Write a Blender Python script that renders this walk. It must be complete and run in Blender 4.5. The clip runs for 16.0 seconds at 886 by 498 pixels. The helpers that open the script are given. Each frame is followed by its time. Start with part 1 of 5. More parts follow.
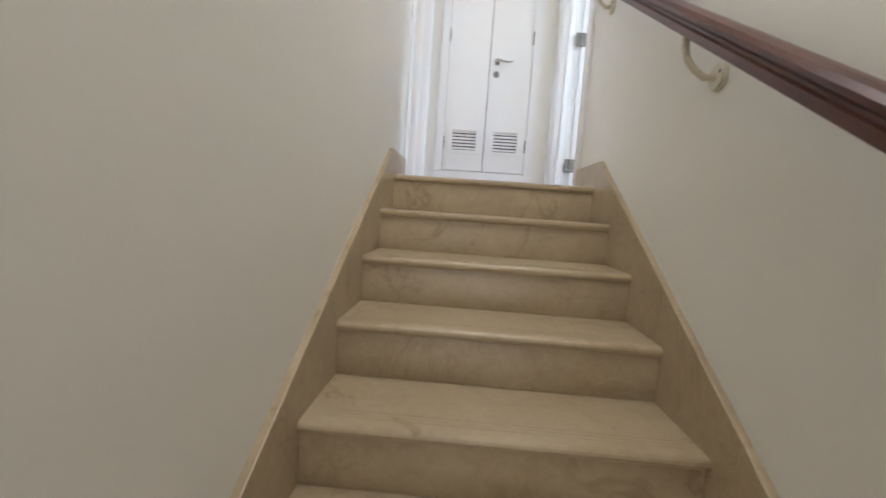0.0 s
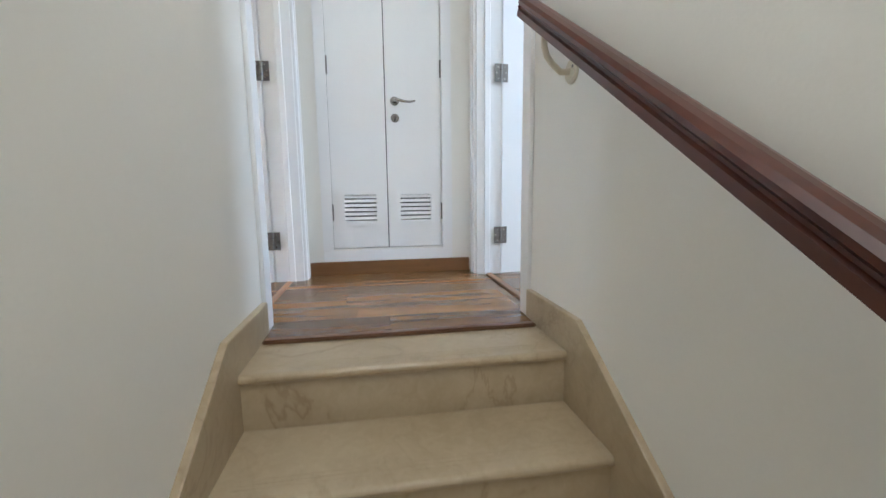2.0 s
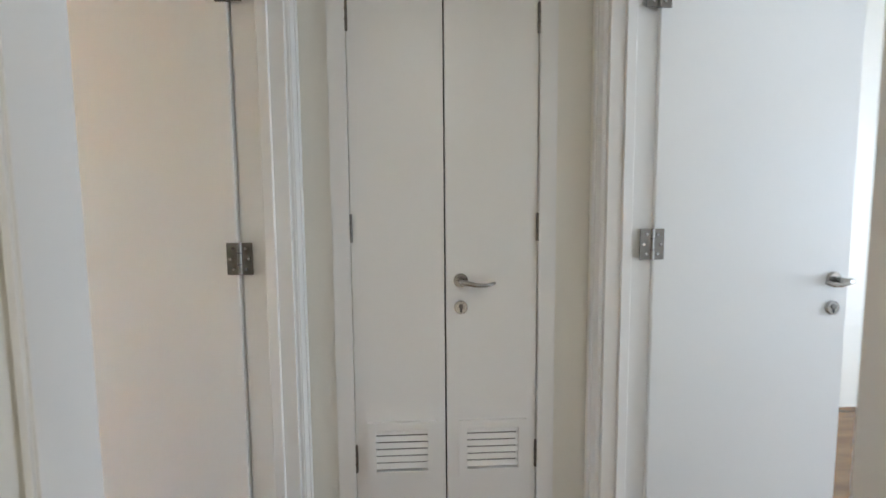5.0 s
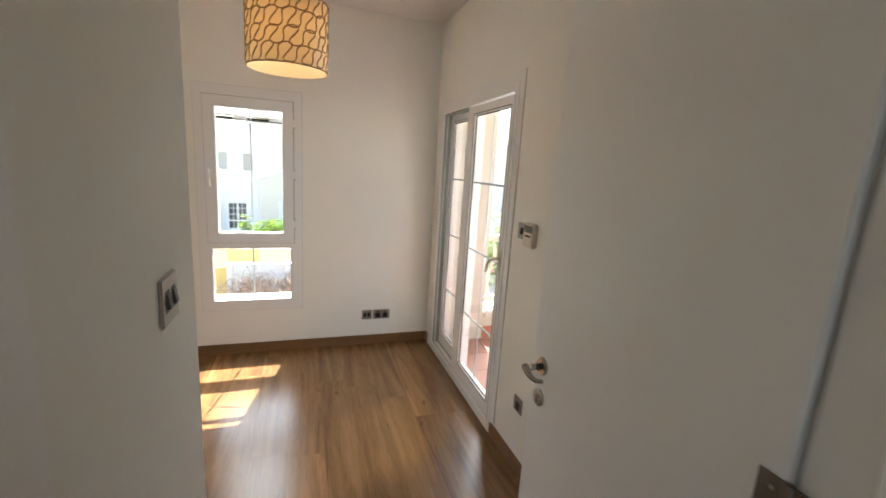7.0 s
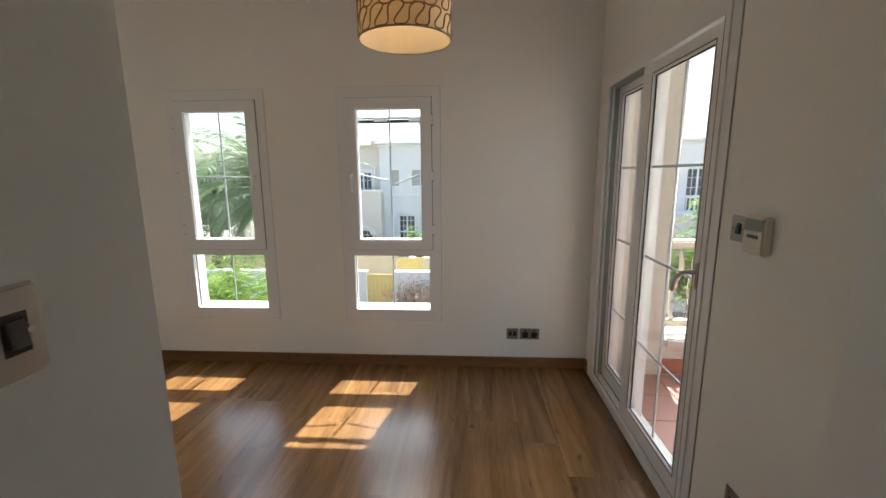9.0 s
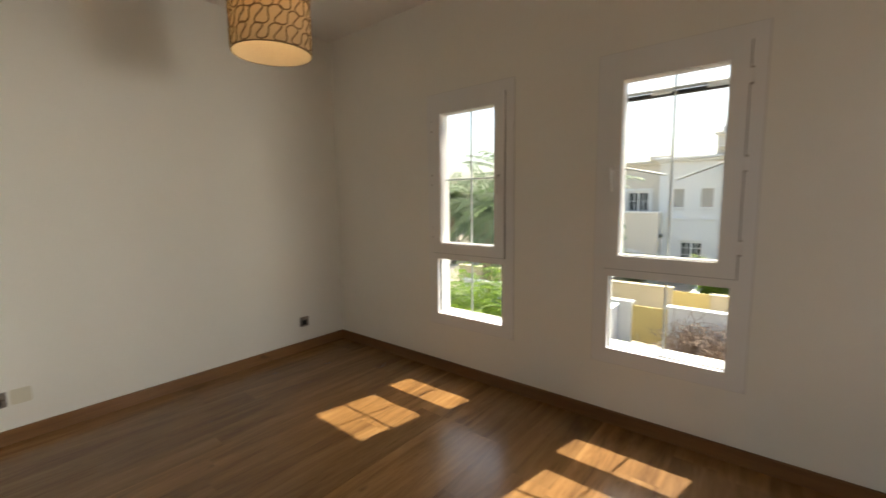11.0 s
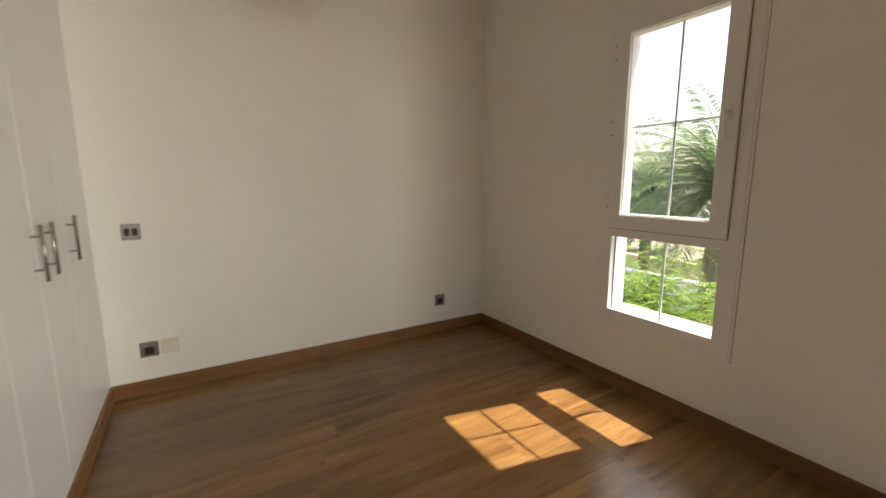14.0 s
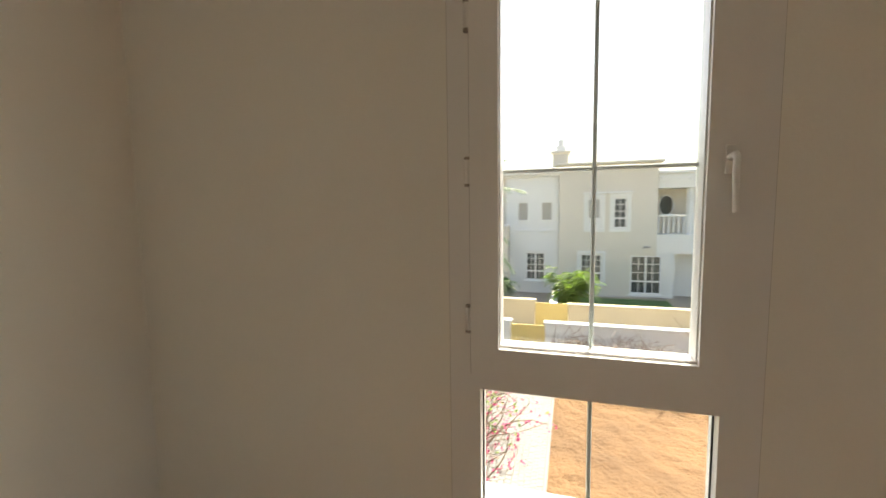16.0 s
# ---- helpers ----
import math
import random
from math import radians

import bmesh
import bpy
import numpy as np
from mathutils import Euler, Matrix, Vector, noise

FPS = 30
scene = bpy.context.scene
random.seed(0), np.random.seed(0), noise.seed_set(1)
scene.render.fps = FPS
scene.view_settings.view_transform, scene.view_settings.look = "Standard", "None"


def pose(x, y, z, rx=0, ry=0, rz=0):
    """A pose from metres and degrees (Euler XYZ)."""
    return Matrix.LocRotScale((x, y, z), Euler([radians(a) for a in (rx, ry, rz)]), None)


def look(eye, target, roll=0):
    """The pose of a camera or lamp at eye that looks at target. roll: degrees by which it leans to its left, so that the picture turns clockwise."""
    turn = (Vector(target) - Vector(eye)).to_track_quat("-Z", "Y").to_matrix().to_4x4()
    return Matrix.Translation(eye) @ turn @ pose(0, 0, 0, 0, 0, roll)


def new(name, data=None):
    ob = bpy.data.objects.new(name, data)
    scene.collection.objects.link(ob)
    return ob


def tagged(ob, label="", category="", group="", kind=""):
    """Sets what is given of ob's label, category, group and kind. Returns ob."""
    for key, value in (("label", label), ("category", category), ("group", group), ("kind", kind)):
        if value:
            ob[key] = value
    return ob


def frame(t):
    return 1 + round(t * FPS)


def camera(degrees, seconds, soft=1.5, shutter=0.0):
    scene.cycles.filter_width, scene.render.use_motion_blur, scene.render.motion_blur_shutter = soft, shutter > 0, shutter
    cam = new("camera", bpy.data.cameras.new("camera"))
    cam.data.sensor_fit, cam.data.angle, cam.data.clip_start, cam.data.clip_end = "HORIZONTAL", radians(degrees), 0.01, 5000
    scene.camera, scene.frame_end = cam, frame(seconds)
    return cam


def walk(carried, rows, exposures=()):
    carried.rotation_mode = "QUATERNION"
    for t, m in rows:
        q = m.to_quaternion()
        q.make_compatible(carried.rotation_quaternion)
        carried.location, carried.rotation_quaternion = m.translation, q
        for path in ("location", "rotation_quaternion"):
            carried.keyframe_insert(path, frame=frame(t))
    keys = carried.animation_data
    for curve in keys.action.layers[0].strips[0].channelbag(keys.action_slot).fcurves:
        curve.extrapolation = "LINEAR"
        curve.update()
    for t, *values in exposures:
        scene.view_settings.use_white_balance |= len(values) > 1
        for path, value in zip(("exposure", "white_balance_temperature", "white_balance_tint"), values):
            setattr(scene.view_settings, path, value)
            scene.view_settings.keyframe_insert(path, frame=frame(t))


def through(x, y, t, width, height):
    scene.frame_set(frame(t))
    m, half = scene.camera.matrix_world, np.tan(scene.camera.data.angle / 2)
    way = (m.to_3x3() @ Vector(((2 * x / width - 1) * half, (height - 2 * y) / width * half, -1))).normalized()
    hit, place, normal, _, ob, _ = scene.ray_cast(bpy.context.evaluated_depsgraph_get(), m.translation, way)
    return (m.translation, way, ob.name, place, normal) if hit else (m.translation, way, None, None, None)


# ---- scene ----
cam = camera(94.0, 16.0, shutter=0.3)
PATH = [
    (0, (-0.118, -2.049, -0.154), (-0.214, -0.061, -0.348), 4.0),
    (0.5, (-0.133, -1.882, 0.009), (0.147, 0.079, -0.263), 2.4),
    (1, (-0.119, -1.671, 0.184), (0.203, 0.259, -0.229), 1.7),
    (1.5, (-0.174, -1.426, 0.325), (0.066, 0.546, 0.092), 3.9),
    (2, (-0.092, -1.165, 0.503), (0.226, 0.79, 0.23), -0.7),
    (2.5, (-0.075, -0.936, 0.649), (0.105, 1.054, 0.554), 0.8),
    (3, (-0.098, -0.737, 0.821), (0.093, 1.25, 0.71), -3.7),
    (3.2, (-0.085, -0.676, 0.818), (0.116, 1.311, 0.706), -3.8),
    (5.3, (-0.085, 0.049, 1.314), (-0.061, 2.043, 1.155), 1.4),
    (5.5, (-0.122, 0.124, 1.329), (-0.227, 2.116, 1.181), 2.3),
    (6, (-0.224, 0.311, 1.462), (-0.673, 2.225, 1.093), 1.8),
    (6.3, (-0.219, 0.45, 1.471), (-1.153, 2.189, 1.152), 0.3),
    (6.5, (-0.211, 0.506, 1.504), (-1.592, 1.933, 1.263), 4.8),
    (7, (-0.351, 0.621, 1.588), (-2.208, 1.256, 1.204), 3.6),
    (7.5, (-0.546, 0.735, 1.579), (-2.464, 1.157, 1.201), 7.3),
    (8, (-0.684, 0.796, 1.53), (-2.66, 0.914, 1.245), 9.2),
    (8.2, (-0.71, 0.812, 1.51), (-2.677, 0.859, 1.151), 3.8),
    (10.3, (-1.184, 0.746, 1.402), (-3.096, 0.238, 1.104), 0.4),
    (10.5, (-1.261, 0.734, 1.357), (-3.107, 0.013, 1.086), -0.2),
    (11, (-1.464, 0.7, 1.317), (-2.994, -0.567, 1.082), -0.8),
    (11.5, (-1.564, 0.637, 1.232), (-2.744, -0.961, 1.0), -0.6),
    (12, (-1.633, 0.719, 1.194), (-2.562, -1.035, 0.947), -0.2),
    (12.5, (-1.7, 0.831, 1.123), (-2.521, -0.972, 0.849), 0.3),
    (13, (-1.726, 0.793, 1.089), (-2.551, -1.005, 0.793), 0.4),
    (13.5, (-1.749, 0.507, 1.122), (-2.637, -1.258, 0.809), 0.3),
    (14, (-1.827, 0.176, 1.178), (-2.844, -1.517, 0.858), -0.1),
    (14.5, (-2.016, -0.183, 1.289), (-3.214, -1.751, 0.965), -0.5),
    (15, (-2.196, -0.558, 1.336), (-3.644, -1.904, 1.035), -0.8),
    (15.5, (-2.461, -0.856, 1.368), (-4.155, -1.885, 1.098), -0.9),
    (16, (-2.763, -1.086, 1.364), (-4.666, -1.673, 1.179), -0.8),
]
walk(cam, [(t, look(eye, target, roll)) for t, eye, target, roll in PATH],
     [(0, 4.85, 5400, 10), (0.7, 4.85, 5550, 10), (1.5, 4.75, 5300, 8), (2.5, 4.45, 5150, 6), (3.2, 4.3, 5200, 6), (5.3, 3.85, 5900, 7), (6, 3.75, 5450, 7), (6.5, 3.1, 5800, 7), (7, 2.7, 6100, 7), (7.5, 2.5, 6000, 7), (8.2, 2.15, 5700, 6),
      (10.5, 1.55, 6800, 7), (11.5, 1.52, 6900, 7), (13, 1.75, 6500, 6), (14.5, 1.7, 7100, 7), (16, 1.6, 7100, 7)])

# ---- world, sun, exposure ----
world = bpy.data.worlds.new("sky")
scene.world = world
world.use_nodes = True
wn = world.node_tree.nodes
sky = wn.new("ShaderNodeTexSky")
sky.sky_type = "NISHITA"
sky.sun_disc = False
sky.sun_elevation, sky.sun_rotation = radians(58.5), radians(281.8)
sky.dust_density, sky.air_density = 4.0, 1.0
wn["Background"].inputs["Strength"].default_value = 0.15
world.node_tree.links.new(sky.outputs["Color"], wn["Background"].inputs["Color"])

sun = new("sun", bpy.data.lights.new("sun", "SUN"))
sun.data.energy, sun.data.angle, sun.data.color = 4.2, radians(0.6), (1.0, 0.95, 0.88)
sun.matrix_world = look((-6, 1.25, 10), (0, 0, 0))


# height of the fill lamp added over the stairs
STAIR_FILL_Z = 2.70


def unseen_lamp(name, eye, target, sx, sy, watts, colour, spread=180):
    """An area lamp out of view, for daylight or added fill; no opening is built."""
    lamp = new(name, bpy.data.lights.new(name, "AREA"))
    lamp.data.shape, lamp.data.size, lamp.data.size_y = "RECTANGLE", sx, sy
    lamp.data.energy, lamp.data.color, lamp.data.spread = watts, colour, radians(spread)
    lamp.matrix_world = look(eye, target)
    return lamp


unseen_lamp("daylight_east_room", (3.62, 0.8, 1.3), (0, 0.8, 1.1), 1.5, 1.3, 4.6, (0.78, 0.87, 1.0))
# added fill over the flight; there is no rooflight in this ceiling
unseen_lamp("daylight_stair_rooflight", (0.0, -1.5, STAIR_FILL_Z), (0, -1.5, -3), 0.8, 1.6, 1.15, (1.0, 0.90, 0.77))
unseen_lamp("daylight_lower_hall", (0.0, -6.85, -1.6), (0, -3, -1.4), 1.6, 1.6, 1.5, (1.0, 0.86, 0.70))
# added fill, out of view on the balcony, to brighten the bedroom
unseen_lamp("daylight_balcony", (-3.50, 3.72, 1.35), (-1.3, -0.7, 1.05), 0.6, 1.2, 7.0, (1.0, 0.97, 0.92), 64)
BULB_WATTS = 0.5


# ---- materials ----
class Mat:
    """A node material under construction."""

    def __init__(self, name, rough=0.5, metal=0.0, spec=0.5):
        self.m = bpy.data.materials.new(name)
        self.m.use_nodes = True
        self.t = self.m.node_tree
        self.b = self.t.nodes["Principled BSDF"]
        self.b.inputs["Roughness"].default_value = rough
        self.b.inputs["Metallic"].default_value = metal
        self.b.inputs["Specular IOR Level"].default_value = spec

    def node(self, kind, **values):
        n = self.t.nodes.new(kind)
        for key, value in values.items():
            n.inputs[key.replace("_", " ")].default_value = value
        return n

    def link(self, a, b):
        self.t.links.new(a, b)

    def coords(self, scale=(1, 1, 1), random_shift=0.0):
        tc = self.node("ShaderNodeNewGeometry")
        mp = self.node("ShaderNodeMapping")
        mp.inputs["Scale"].default_value = scale
        self.link(tc.outputs["Position"], mp.inputs["Vector"])
        if random_shift:
            info = self.node("ShaderNodeObjectInfo")
            mul = self.node("ShaderNodeMath")
            mul.operation = "MULTIPLY"
            mul.inputs[1].default_value = random_shift
            self.link(info.outputs["Random"], mul.inputs[0])
            comb = self.node("ShaderNodeCombineXYZ")
            for k in range(3):
                self.link(mul.outputs[0], comb.inputs[k])
            self.link(comb.outputs[0], mp.inputs["Location"])
        return mp.outputs[0]

    def noise(self, vec, scale, detail=4.0, rough=0.55, distort=0.0):
        n = self.node("ShaderNodeTexNoise", Scale=scale, Detail=detail, Roughness=rough, Distortion=distort)
        self.link(vec, n.inputs["Vector"])
        return n.outputs["Fac"]

    def ramp(self, fac, *stops):
        r = self.node("ShaderNodeValToRGB")
        els = r.color_ramp.elements
        while len(els) < len(stops):
            els.new(0.5)
        for e, (p, c) in zip(els, stops):
            e.position = p
            e.color = (*c, 1) if len(c) == 3 else (c[0], c[0], c[0], 1)
        self.link(fac, r.inputs["Fac"])
        return r.outputs["Color"]

    def mix(self, fac, a, b, kind="MIX"):
        n = self.node("ShaderNodeMixRGB")
        n.blend_type = kind
        for socket, value in zip(n.inputs, (fac, a, b)):
            if isinstance(value, (int, float)):
                socket.default_value = value
            elif isinstance(value, tuple):
                socket.default_value = (*value, 1)
            else:
                self.link(value, socket)
        return n.outputs[0]

    def colour(self, value):
        if isinstance(value, tuple):
            self.b.inputs["Base Color"].default_value = (*value, 1)
        else:
            self.link(value, self.b.inputs["Base Color"])
        return self

    def roughness(self, value):
        self.link(value, self.b.inputs["Roughness"])
        return self

    def bump(self, height, strength=0.2, distance=0.01):
        n = self.node("ShaderNodeBump", Strength=strength, Distance=distance)
        self.link(height, n.inputs["Height"])
        self.link(n.outputs[0], self.b.inputs["Normal"])
        return self


def mottled(name, base, spread=0.06, rough=0.6, scale=3.0, fine=90.0, bump=0.1, metal=0.0, distance=0.004):
    """A painted or plain surface: broad cloudy variation and a fine grain."""
    m = Mat(name, rough, metal)
    v = m.coords()
    low = tuple(c * (1 - spread) for c in base)
    high = tuple(min(1, c * (1 + spread)) for c in base)
    broad = m.noise(v, scale, 5)
    grain = m.noise(v, fine, 3)
    m.colour(m.mix(0.25, m.ramp(broad, (0.3, low), (0.7, high)), m.ramp(grain, (0.3, low), (0.7, high))))
    m.roughness(m.ramp(broad, (0.2, (max(0.02, rough - 0.06),)), (0.8, (min(1, rough + 0.06),))))
    m.bump(grain, bump, distance)
    return m.m


WALL = mottled("wall_paint", (0.83, 0.805, 0.74), 0.025, 0.62, 1.6, 120, 0.12)
CEIL = mottled("ceiling_paint", (0.80, 0.77, 0.72), 0.02, 0.8, 1.5, 110, 0.1)
DOOR = mottled("door_paint", (0.83, 0.82, 0.80), 0.015, 0.36, 2.0, 60, 0.03)
WARD = mottled("wardrobe_laminate", (0.86, 0.855, 0.84), 0.012, 0.34, 2.0, 60, 0.02)
PVC = mottled("white_upvc", (0.80, 0.785, 0.76), 0.02, 0.33, 3.0, 80, 0.03)
BARS = mottled("grey_glazing_bar", (0.60, 0.62, 0.62), 0.03, 0.35, 4.0, 80, 0.03)
ALU = mottled("grey_green_aluminium", (0.33, 0.36, 0.34), 0.05, 0.4, 6.0, 120, 0.05, 0.6)
RUBBER = mottled("black_gasket", (0.025, 0.025, 0.027), 0.2, 0.6, 9.0, 90, 0.1)
# mid grey-brown for the thin lines along the trims
JOINT = mottled("grey_brown_joint_line", (0.42, 0.385, 0.34), 0.1, 0.8, 9.0, 90, 0.1)
# dark tone that paints the shadow gaps round casements and balcony leaf
SHADOW_GAP = mottled("brown_grey_shadow_gap", (0.19, 0.17, 0.15), 0.1, 0.7, 9.0, 90, 0.1)
STEEL = mottled("brushed_steel", (0.38, 0.365, 0.345), 0.08, 0.24, 6.0, 260, 0.06, 1.0, 0.001)
PLATE = mottled("bronze_steel_plate", (0.36, 0.32, 0.28), 0.08, 0.34, 5.0, 300, 0.06, 1.0, 0.001)
HINGE = mottled("worn_hinge_steel", (0.20, 0.185, 0.165), 0.15, 0.42, 30.0, 200, 0.1, 1.0, 0.001)
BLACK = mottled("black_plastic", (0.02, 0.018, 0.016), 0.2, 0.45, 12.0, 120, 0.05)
ROCKER = mottled("dark_bronze_rocker", (0.085, 0.070, 0.060), 0.12, 0.32, 12.0, 160, 0.05, 0.5)
CREAM = mottled("cream_plastic", (0.70, 0.65, 0.52), 0.04, 0.4, 9.0, 120, 0.05)
BRACKET = mottled("cream_painted_iron", (0.66, 0.60, 0.46), 0.06, 0.38, 14.0, 120, 0.15)
DISPLAY = mottled("grey_display", (0.20, 0.22, 0.19), 0.05, 0.2, 9.0, 120, 0.0)
STUCCO_W = mottled("white_stucco", (0.74, 0.73, 0.70), 0.05, 0.85, 0.6, 35, 0.4, 0.0, 0.02)
STUCCO_B = mottled("beige_stucco", (0.64, 0.59, 0.50), 0.05, 0.85, 0.6, 35, 0.4, 0.0, 0.02)
STUCCO_Y = mottled("yellow_cream_stucco", (0.62, 0.52, 0.35), 0.08, 0.85, 0.9, 35, 0.4, 0.0, 0.02)
SILLS = mottled("white_stone_sill", (0.62, 0.60, 0.56), 0.05, 0.6, 2.0, 50, 0.2)
TERRA = mottled("terracotta_tile", (0.44, 0.17, 0.10), 0.14, 0.5, 4.0, 60, 0.2)
PINKTILE = mottled("pale_terracotta_tile", (0.42, 0.22, 0.17), 0.10, 0.42, 3.0, 60, 0.15)
YELLOW = mottled("yellow_painted_metal", (0.72, 0.55, 0.20), 0.08, 0.5, 5.0, 60, 0.1)
CAST = mottled("cream_cast_baluster", (0.74, 0.69, 0.56), 0.06, 0.75, 8.0, 60, 0.3)
SAND = mottled("pale_sand", (0.30, 0.255, 0.20), 0.18, 0.95, 0.25, 9, 0.6, 0.0, 0.05)
SOIL = mottled("orange_sandy_soil", (0.20, 0.112, 0.052), 0.34, 0.97, 0.8, 14, 0.9, 0.0, 0.06)
PAVER = mottled("pale_brick_paver", (0.27, 0.255, 0.235), 0.14, 0.9, 1.2, 30, 0.5, 0.0, 0.02)
LAWN = mottled("lawn", (0.06, 0.13, 0.03), 0.35, 0.95, 2.0, 30, 0.9, 0.0, 0.06)
BARK = mottled("bark", (0.20, 0.15, 0.10), 0.3, 0.95, 5.0, 40, 0.9, 0.0, 0.03)
TWIG = mottled("dry_twig", (0.27, 0.20, 0.15), 0.25, 0.95, 5.0, 40, 0.4)
DARKGLASS = mottled("far_window_glass", (0.05, 0.06, 0.06), 0.25, 0.12, 1.5, 9, 0.0)
BLIND = mottled("far_window_blind", (0.42, 0.39, 0.34), 0.06, 0.8, 4.0, 60, 0.1)
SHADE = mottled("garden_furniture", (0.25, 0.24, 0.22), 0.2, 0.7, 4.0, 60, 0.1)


def leaf_material(name, dark, light, through=0.35):
    m = Mat(name, 0.55)
    geo = m.node("ShaderNodeNewGeometry")
    m.colour(m.ramp(geo.outputs["Random Per Island"], (0.0, dark), (1.0, light)))
    trans = m.node("ShaderNodeBsdfTranslucent")
    m.link(m.b.inputs["Base Color"].links[0].from_socket, trans.inputs["Color"])
    mixed = m.node("ShaderNodeMixShader")
    mixed.inputs[0].default_value = through
    m.link(m.b.outputs[0], mixed.inputs[1])
    m.link(trans.outputs[0], mixed.inputs[2])
    m.link(mixed.outputs[0], m.t.nodes["Material Output"].inputs["Surface"])
    return m.m


LEAF = leaf_material("fresh_green_leaf", (0.08, 0.165, 0.014), (0.27, 0.38, 0.045), 0.5)
LEAF_DARK = leaf_material("dark_green_leaf", (0.02, 0.055, 0.012), (0.06, 0.12, 0.025))
FROND = leaf_material("grey_green_palm_leaflet", (0.065, 0.11, 0.045), (0.20, 0.26, 0.13), 0.45)
PETAL = leaf_material("magenta_bract", (0.42, 0.02, 0.11), (0.62, 0.06, 0.20))


def wood(name, dark, mid, light, rough, random_shift, along="x", grain=1.0):
    m = Mat(name, rough, 0.0, 0.62)
    stretch = {"x": (0.9, 9.0, 9.0), "y": (9.0, 0.9, 9.0), "z": (9.0, 9.0, 0.9)}[along]
    v = m.coords(tuple(s * grain for s in stretch), random_shift)
    figure = m.noise(v, 1.1, 7, 0.6, 0.9)
    fine = m.noise(m.coords(tuple(s * 7 * grain for s in stretch), random_shift), 1.6, 4, 0.6)
    pips = m.noise(m.coords((7.0, 16.0, 16.0) if along == "x" else (16.0, 7.0, 16.0), random_shift), 1.0, 1, 0.5, 0.2)
    base = m.ramp(figure, (0.28, dark), (0.5, mid), (0.74, light))
    base = m.mix(0.22, base, m.ramp(fine, (0.3, dark), (0.7, light)))
    base = m.mix(m.ramp(pips, (0.72, (0.0,)), (0.82, (0.6,))), base, tuple(c * 0.45 for c in dark))
    info = m.node("ShaderNodeObjectInfo")
    tone = m.ramp(info.outputs["Random"], (0.0, (0.80, 0.79, 0.78)), (1.0, (1.16, 1.14, 1.10)))
    m.colour(m.mix(1.0, base, tone, "MULTIPLY"))
    m.roughness(m.ramp(figure, (0.2, (rough - 0.015,)), (0.8, (rough + 0.03,))))
    return m.m


FLOORWOOD = wood("oak_laminate", (0.075, 0.034, 0.011), (0.198, 0.099, 0.032), (0.31, 0.172, 0.064), 0.24, 40.0)
BASEWOOD = wood("oak_skirting", (0.15, 0.066, 0.022), (0.22, 0.105, 0.036), (0.28, 0.14, 0.05), 0.36, 9.0)
BASEWOOD_Y = wood("oak_skirting_long", (0.15, 0.066, 0.022), (0.22, 0.105, 0.036), (0.28, 0.14, 0.05), 0.36, 9.0, "y")
EDGEWOOD = wood("dark_oak_edge", (0.10, 0.045, 0.02), (0.15, 0.07, 0.03), (0.19, 0.09, 0.04), 0.4, 9.0)
MAHOGANY = wood("mahogany", (0.050, 0.012, 0.006), (0.085, 0.021, 0.010), (0.12, 0.034, 0.015), 0.30, 0.0, "y")


def marble_material():
    m = Mat("cream_marble", 0.3)
    v = m.coords((1, 1, 1), 13.0)
    cloud = m.noise(v, 3.0, 6, 0.6, 0.5)
    veins = m.noise(v, 2.3, 6, 0.56, 0.9)
    fine = m.noise(v, 26.0, 5, 0.6, 1.0)
    base = m.ramp(cloud, (0.3, (0.41, 0.320, 0.190)), (0.7, (0.52, 0.430, 0.285)))
    base = m.mix(0.2, base, m.ramp(fine, (0.35, (0.34, 0.255, 0.150)), (0.65, (0.56, 0.475, 0.33))))
    patch = m.ramp(m.noise(v, 1.3, 3, 0.5, 0.4), (0.40, (0.25,)), (0.62, (1.0,)))
    line = m.ramp(veins, (0.488, (0.0,)), (0.500, (0.38,)), (0.516, (0.0,)))
    halo = m.ramp(veins, (0.43, (0.0,)), (0.50, (0.22,)), (0.56, (0.0,)))
    base = m.mix(m.mix(1.0, halo, patch, "MULTIPLY"), base, (0.33, 0.235, 0.13))
    m.colour(m.mix(m.mix(1.0, line, patch, "MULTIPLY"), base, (0.21, 0.135, 0.065)))
    m.roughness(m.ramp(cloud, (0.2, (0.27,)), (0.8, (0.42,))))
    return m.m


MARBLE = marble_material()


def glass_material(name, tint, base):
    m = bpy.data.materials.new(name)
    m.use_nodes = True
    t = m.node_tree
    t.nodes.remove(t.nodes["Principled BSDF"])
    clear = t.nodes.new("ShaderNodeBsdfTransparent")
    clear.inputs["Color"].default_value = (*tint, 1)
    gloss = t.nodes.new("ShaderNodeBsdfGlossy")
    gloss.inputs["Roughness"].default_value = 0.01
    weight = t.nodes.new("ShaderNodeLayerWeight")
    power = t.nodes.new("ShaderNodeMath")
    power.operation, power.inputs[1].default_value = "POWER", 5.0
    scaled = t.nodes.new("ShaderNodeMath")
    scaled.operation = "MULTIPLY_ADD"
    scaled.inputs[1].default_value, scaled.inputs[2].default_value = 0.9 - base, base
    t.links.new(weight.outputs["Facing"], power.inputs[0])
    t.links.new(power.outputs[0], scaled.inputs[0])
    mixed = t.nodes.new("ShaderNodeMixShader")
    t.links.new(scaled.outputs[0], mixed.inputs[0])
    t.links.new(clear.outputs[0], mixed.inputs[1])
    t.links.new(gloss.outputs[0], mixed.inputs[2])
    t.links.new(mixed.outputs[0], t.nodes["Material Output"].inputs["Surface"])
    return m


GLASS = glass_material("window_glass", (0.955, 0.975, 0.965), 0.03)


